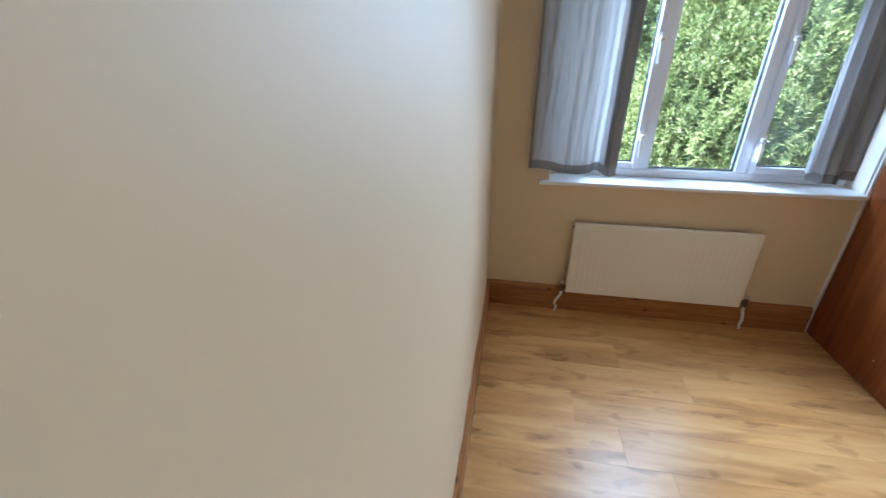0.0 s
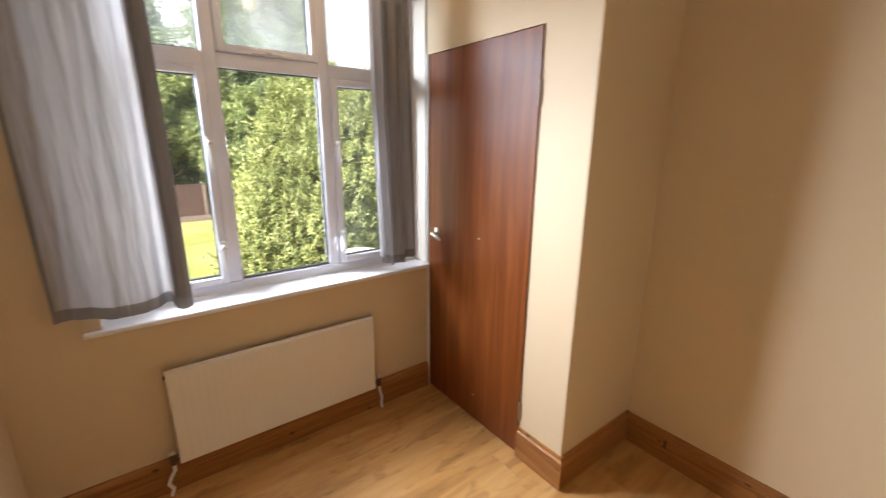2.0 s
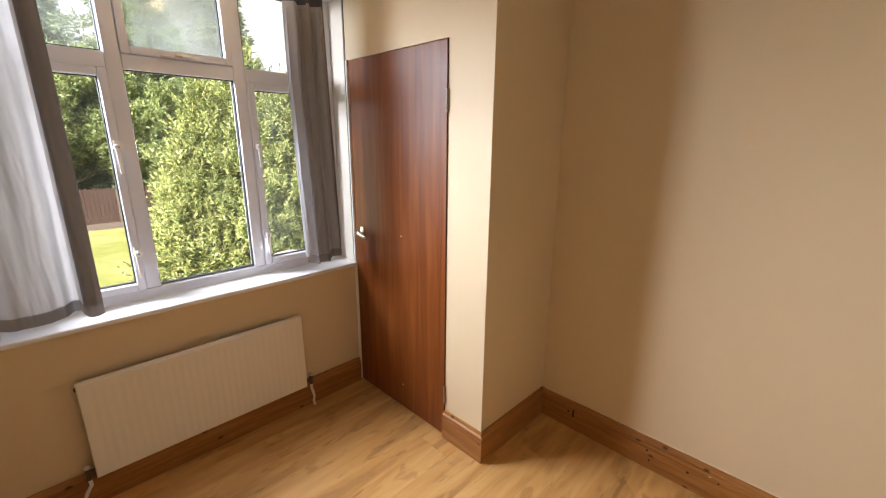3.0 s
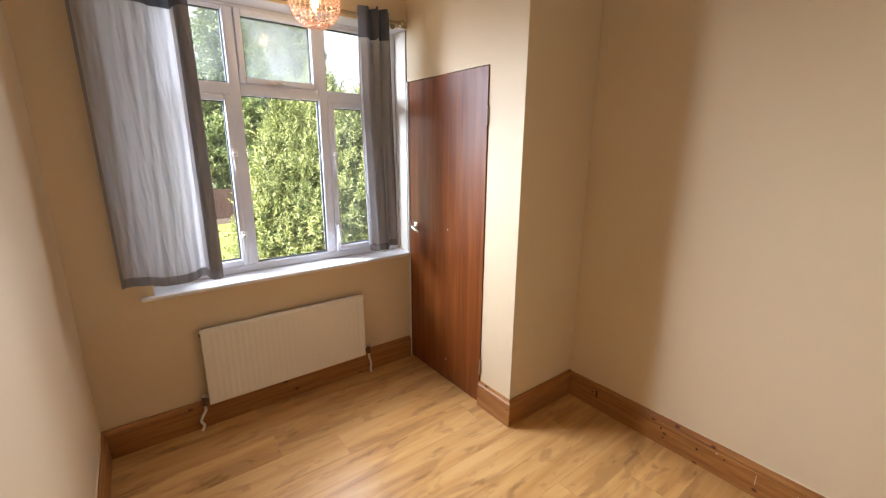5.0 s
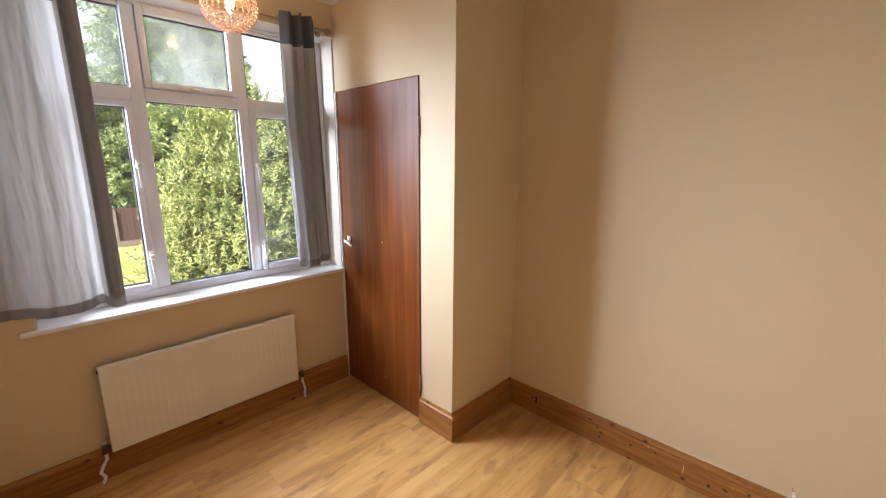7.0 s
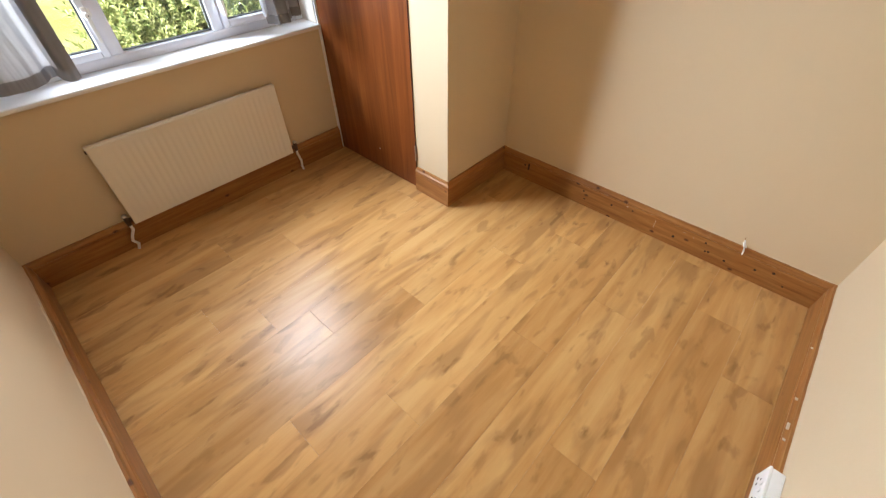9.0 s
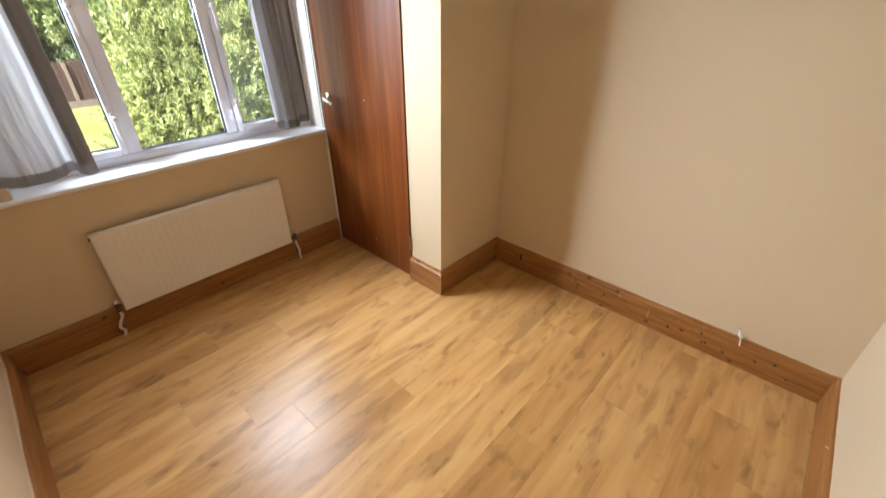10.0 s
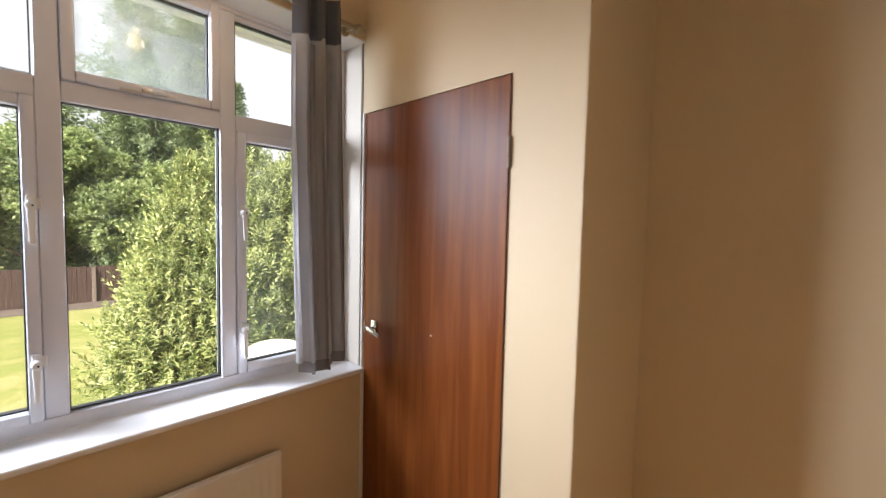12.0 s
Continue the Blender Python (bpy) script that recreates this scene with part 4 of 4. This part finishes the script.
def broad(x, y, h, r, label, low=0.35):
    t = thing("broadleaf_tree", (x, y, GZ), label, "tree")
    trunk(t, x, y, h * 0.8, 0.2, 0.2, 8, r * 0.8)
    n = 46
    q = RNG.normal(0, 1, (n, 3))
    q /= np.linalg.norm(q, axis=1)[:, None]
    blobs = np.array([x, y, GZ + h * (low + 1) / 2]) + q * np.array([r, r, h * (1 - low) / 2]) * RNG.uniform(0.35, 0.95, n)[:, None]
    cs, ds = [], []
    for b in blobs:
        m = 62
        o = RNG.normal(0, 1, (m, 3))
        o /= np.linalg.norm(o, axis=1)[:, None]
        cs.append(b + o * r * 0.30 * RNG.uniform(0.6, 1.1, m)[:, None])
        ds.append(o * 0.7 + np.array([0, 0, 0.3]))
    v, f = leaves(np.concatenate(cs), np.concatenate(ds), 0.19, 0.12, 0.75, 15)
    foliage("crown", v, f, BROADLEAF, t, "light green broad leaves in loose clumps")


conifer(5.6, 27.5, 16.5, 4.6, "tall dark conifer behind the garden fence", 0.3)
conifer(11.3, 30.0, 12.6, 2.4, "tall dark conifer with a ragged top", 1.3)
conifer(2.3, 30.0, 11.0, 3.6, "dark conifer behind the garden fence", 2.1)
conifer(7.9, 26.5, 17.0, 4.5, "dark spreading conifer behind the garden fence", 3.3)
broad(1.2, 25.0, 7.6, 2.5, "leafy tree overhanging the garden fence", 0.2)
broad(-2.5, 27.0, 8.6, 3.2, "leafy tree overhanging the garden fence", 0.15)
broad(4.6, 24.2, 6.4, 2.1, "leafy tree overhanging the garden fence", 0.15)
broad(8.6, 25.0, 6.5, 2.6, "leafy tree overhanging the garden fence", 0.15)
broad(-7.5, 28.0, 10.0, 3.6, "leafy tree overhanging the garden fence", 0.15)
broad(13.0, 27.5, 6.2, 3.2, "leafy tree overhanging the garden fence", 0.15)

parasol = thing("garden_parasol", (2.66, 5.25, GZ), "pale cream canvas parasol opened beside the laurel", "parasol")
part("canopy", tubed([(2.66, 5.25, -0.14), (2.66, 5.25, -0.10), (2.66, 5.25, 0.0), (2.66, 5.25, 0.07), (2.66, 5.25, 0.105), (2.66, 5.25, 0.115)], [0.45, 0.45, 0.38, 0.25, 0.11, 0.01], 24), CANVAS, parasol, "", True)
part("pole", tubed([(2.66, 5.25, GZ), (2.66, 5.25, -0.1)], 0.022, 12), CONCRETE, parasol)
part("base", tubed([(2.66, 5.25, GZ), (2.66, 5.25, GZ + 0.08)], [0.25, 0.2], 20), CONCRETE, parasol)

# ---- wear along the skirting ----


def caulk(name, wall, at, a, b, seed):
    """A ragged line of wall paint that has run onto the top of a skirting board."""
    bm = bmesh.new()
    n = int(abs(b - a) / 0.012)
    rows = []
    for k in range(n + 1):
        u = a + (b - a) * k / n
        d = 0.002 + 0.003 * abs(noise.noise((u * 9 + seed, seed, 0))) + 0.009 * max(0.0, noise.noise((u * 3.1, seed, 4)) - 0.12)
        q = [(0.0, 0.1625), (d, 0.1625), (d * 0.7, 0.1655), (0.0, 0.1690)]
        rows.append([bm.verts.new({"e": (at + p, u, z), "w": (at - p, u, z), "n": (u, at + p, z)}[wall]) for p, z in q])
    for r0, r1 in zip(rows, rows[1:]):
        for k in range(3):
            bm.faces.new((r0[k], r0[k + 1], r1[k + 1], r1[k]))
    return structure(name, bm, WALL, "ragged line of wall paint along the top of the skirting", "trim")


caulk("trim_paint_line_west", "e", XW, YS + 0.02, YN - 0.02, 1.7)
caulk("trim_paint_line_east", "w", XE, YS + 0.02, YJ - 0.02, 5.2)
caulk("trim_paint_line_south", "n", YS, XW + 0.02, XE - 0.02, 8.9)
EAST = bpy.data.objects["baseboard_east"]
HOLE = paint("old_nail_hole", (0.035, 0.015, 0.008), 0.8)
for yy, zz, rr in ((1.02, 0.10, 0.004), (0.60, 0.098, 0.0035), (0.585, 0.048, 0.0035), (0.42, 0.085, 0.004), (0.30, 0.105, 0.003), (0.06, 0.06, 0.0045), (-0.09, 0.105, 0.0035), (-0.105, 0.056, 0.0035), (-0.12, 0.06, 0.004), (-0.20, 0.05, 0.004), (-0.33, 0.075, 0.004), (-0.40, 0.10, 0.0045), (-0.46, 0.05, 0.003)):
    part("nail_hole", tubed([(XE - 0.0215, yy, zz), (XE - 0.0224, yy, zz)], rr * 1.6, 8), HOLE, EAST)
part("knot", boxed(XE - 0.0226, XE - 0.0215, 0.985, 0.997, 0.075, 0.120, 0.0004, 1), HOLE, EAST)
CHIP = paint("chipped_pale_mark", (0.62, 0.52, 0.42), 0.7)
for yy, zz, w, h in ((0.335, 0.118, 0.010, 0.004), (0.17, 0.085, 0.002, 0.05), (0.02, 0.112, 0.008, 0.002), (-0.03, 0.10, 0.004, 0.003)):
    part("chip", boxed(XE - 0.0226, XE - 0.0215, yy - w / 2, yy + w / 2, zz - h / 2, zz + h / 2, 0.0004, 1), CHIP, EAST)
SOUTH = bpy.data.objects["baseboard_south"]
for xx, w in ((1.55, 0.012), (1.42, 0.03), (1.36, 0.009), (1.83, 0.008)):
    part("chip", boxed(xx - w / 2, xx + w / 2, YS + 0.011, YS + 0.0225, 0.1475, 0.1515, 0.0008, 1), CHIP, SOUTH)

# ---- the laminate floor, board by board ----
floor = structure("floor", boxed(XW - 0.05, XE + 0.05, YS - 0.05, YN + 0.05, -0.06, -0.012), DARK, "oak-effect laminate floor with knots and board joints", "floor")
PW, PL = 0.193, 1.285
ENDS = {1: 1.21, 4: 1.045, -1: 0.893, 6: 0.49, 2: 0.62, 3: 0.30}
DICE = random.Random(21)
row = -4
y = -0.0125 + PW * row
while y < YN:
    y0, y1 = max(y, YS + 0.002), min(y + PW, YN - 0.002)
    if y1 - y0 > 0.01:
        first = ENDS.get(row, DICE.uniform(0.1, 1.1))
        cut = [XW + 0.002] + [c for c in [first + PL * k for k in range(-3, 4)] if XW + 0.05 < c < XE - 0.05] + [XE - 0.002]
        for a, b in zip(cut, cut[1:]):
            brown = b in (1.21, 1.045) or DICE.random() < 0.08
            cx, cy = (a + b) / 2, (y0 + y1) / 2
            bm = bmesh.new()
            hx, hy, g, e = (b - a) / 2 - 0.0002, (y1 - y0) / 2 - 0.0002, 0.0005, 0.0004
            top = [bm.verts.new((sx * (hx - g), sy * (hy - g), 0)) for sx, sy in ((-1, -1), (1, -1), (1, 1), (-1, 1))]
            rim = [bm.verts.new((sx * hx, sy * hy, -e)) for sx, sy in ((-1, -1), (1, -1), (1, 1), (-1, 1))]
            low = [bm.verts.new((sx * hx, sy * hy, -0.010)) for sx, sy in ((-1, -1), (1, -1), (1, 1), (-1, 1))]
            bm.faces.new(top)
            for k in range(4):
                m = (k + 1) % 4
                bm.faces.new((rim[k], rim[m], top[m], top[k]))
                bm.faces.new((low[k], low[m], rim[m], rim[k]))
            bm.faces.new(low[::-1])
            o = part("plank", bm, LAMINATE_BROWN if brown else LAMINATE, floor)
            o.location = (cx, cy, 0)
    y += PW
    row += 1
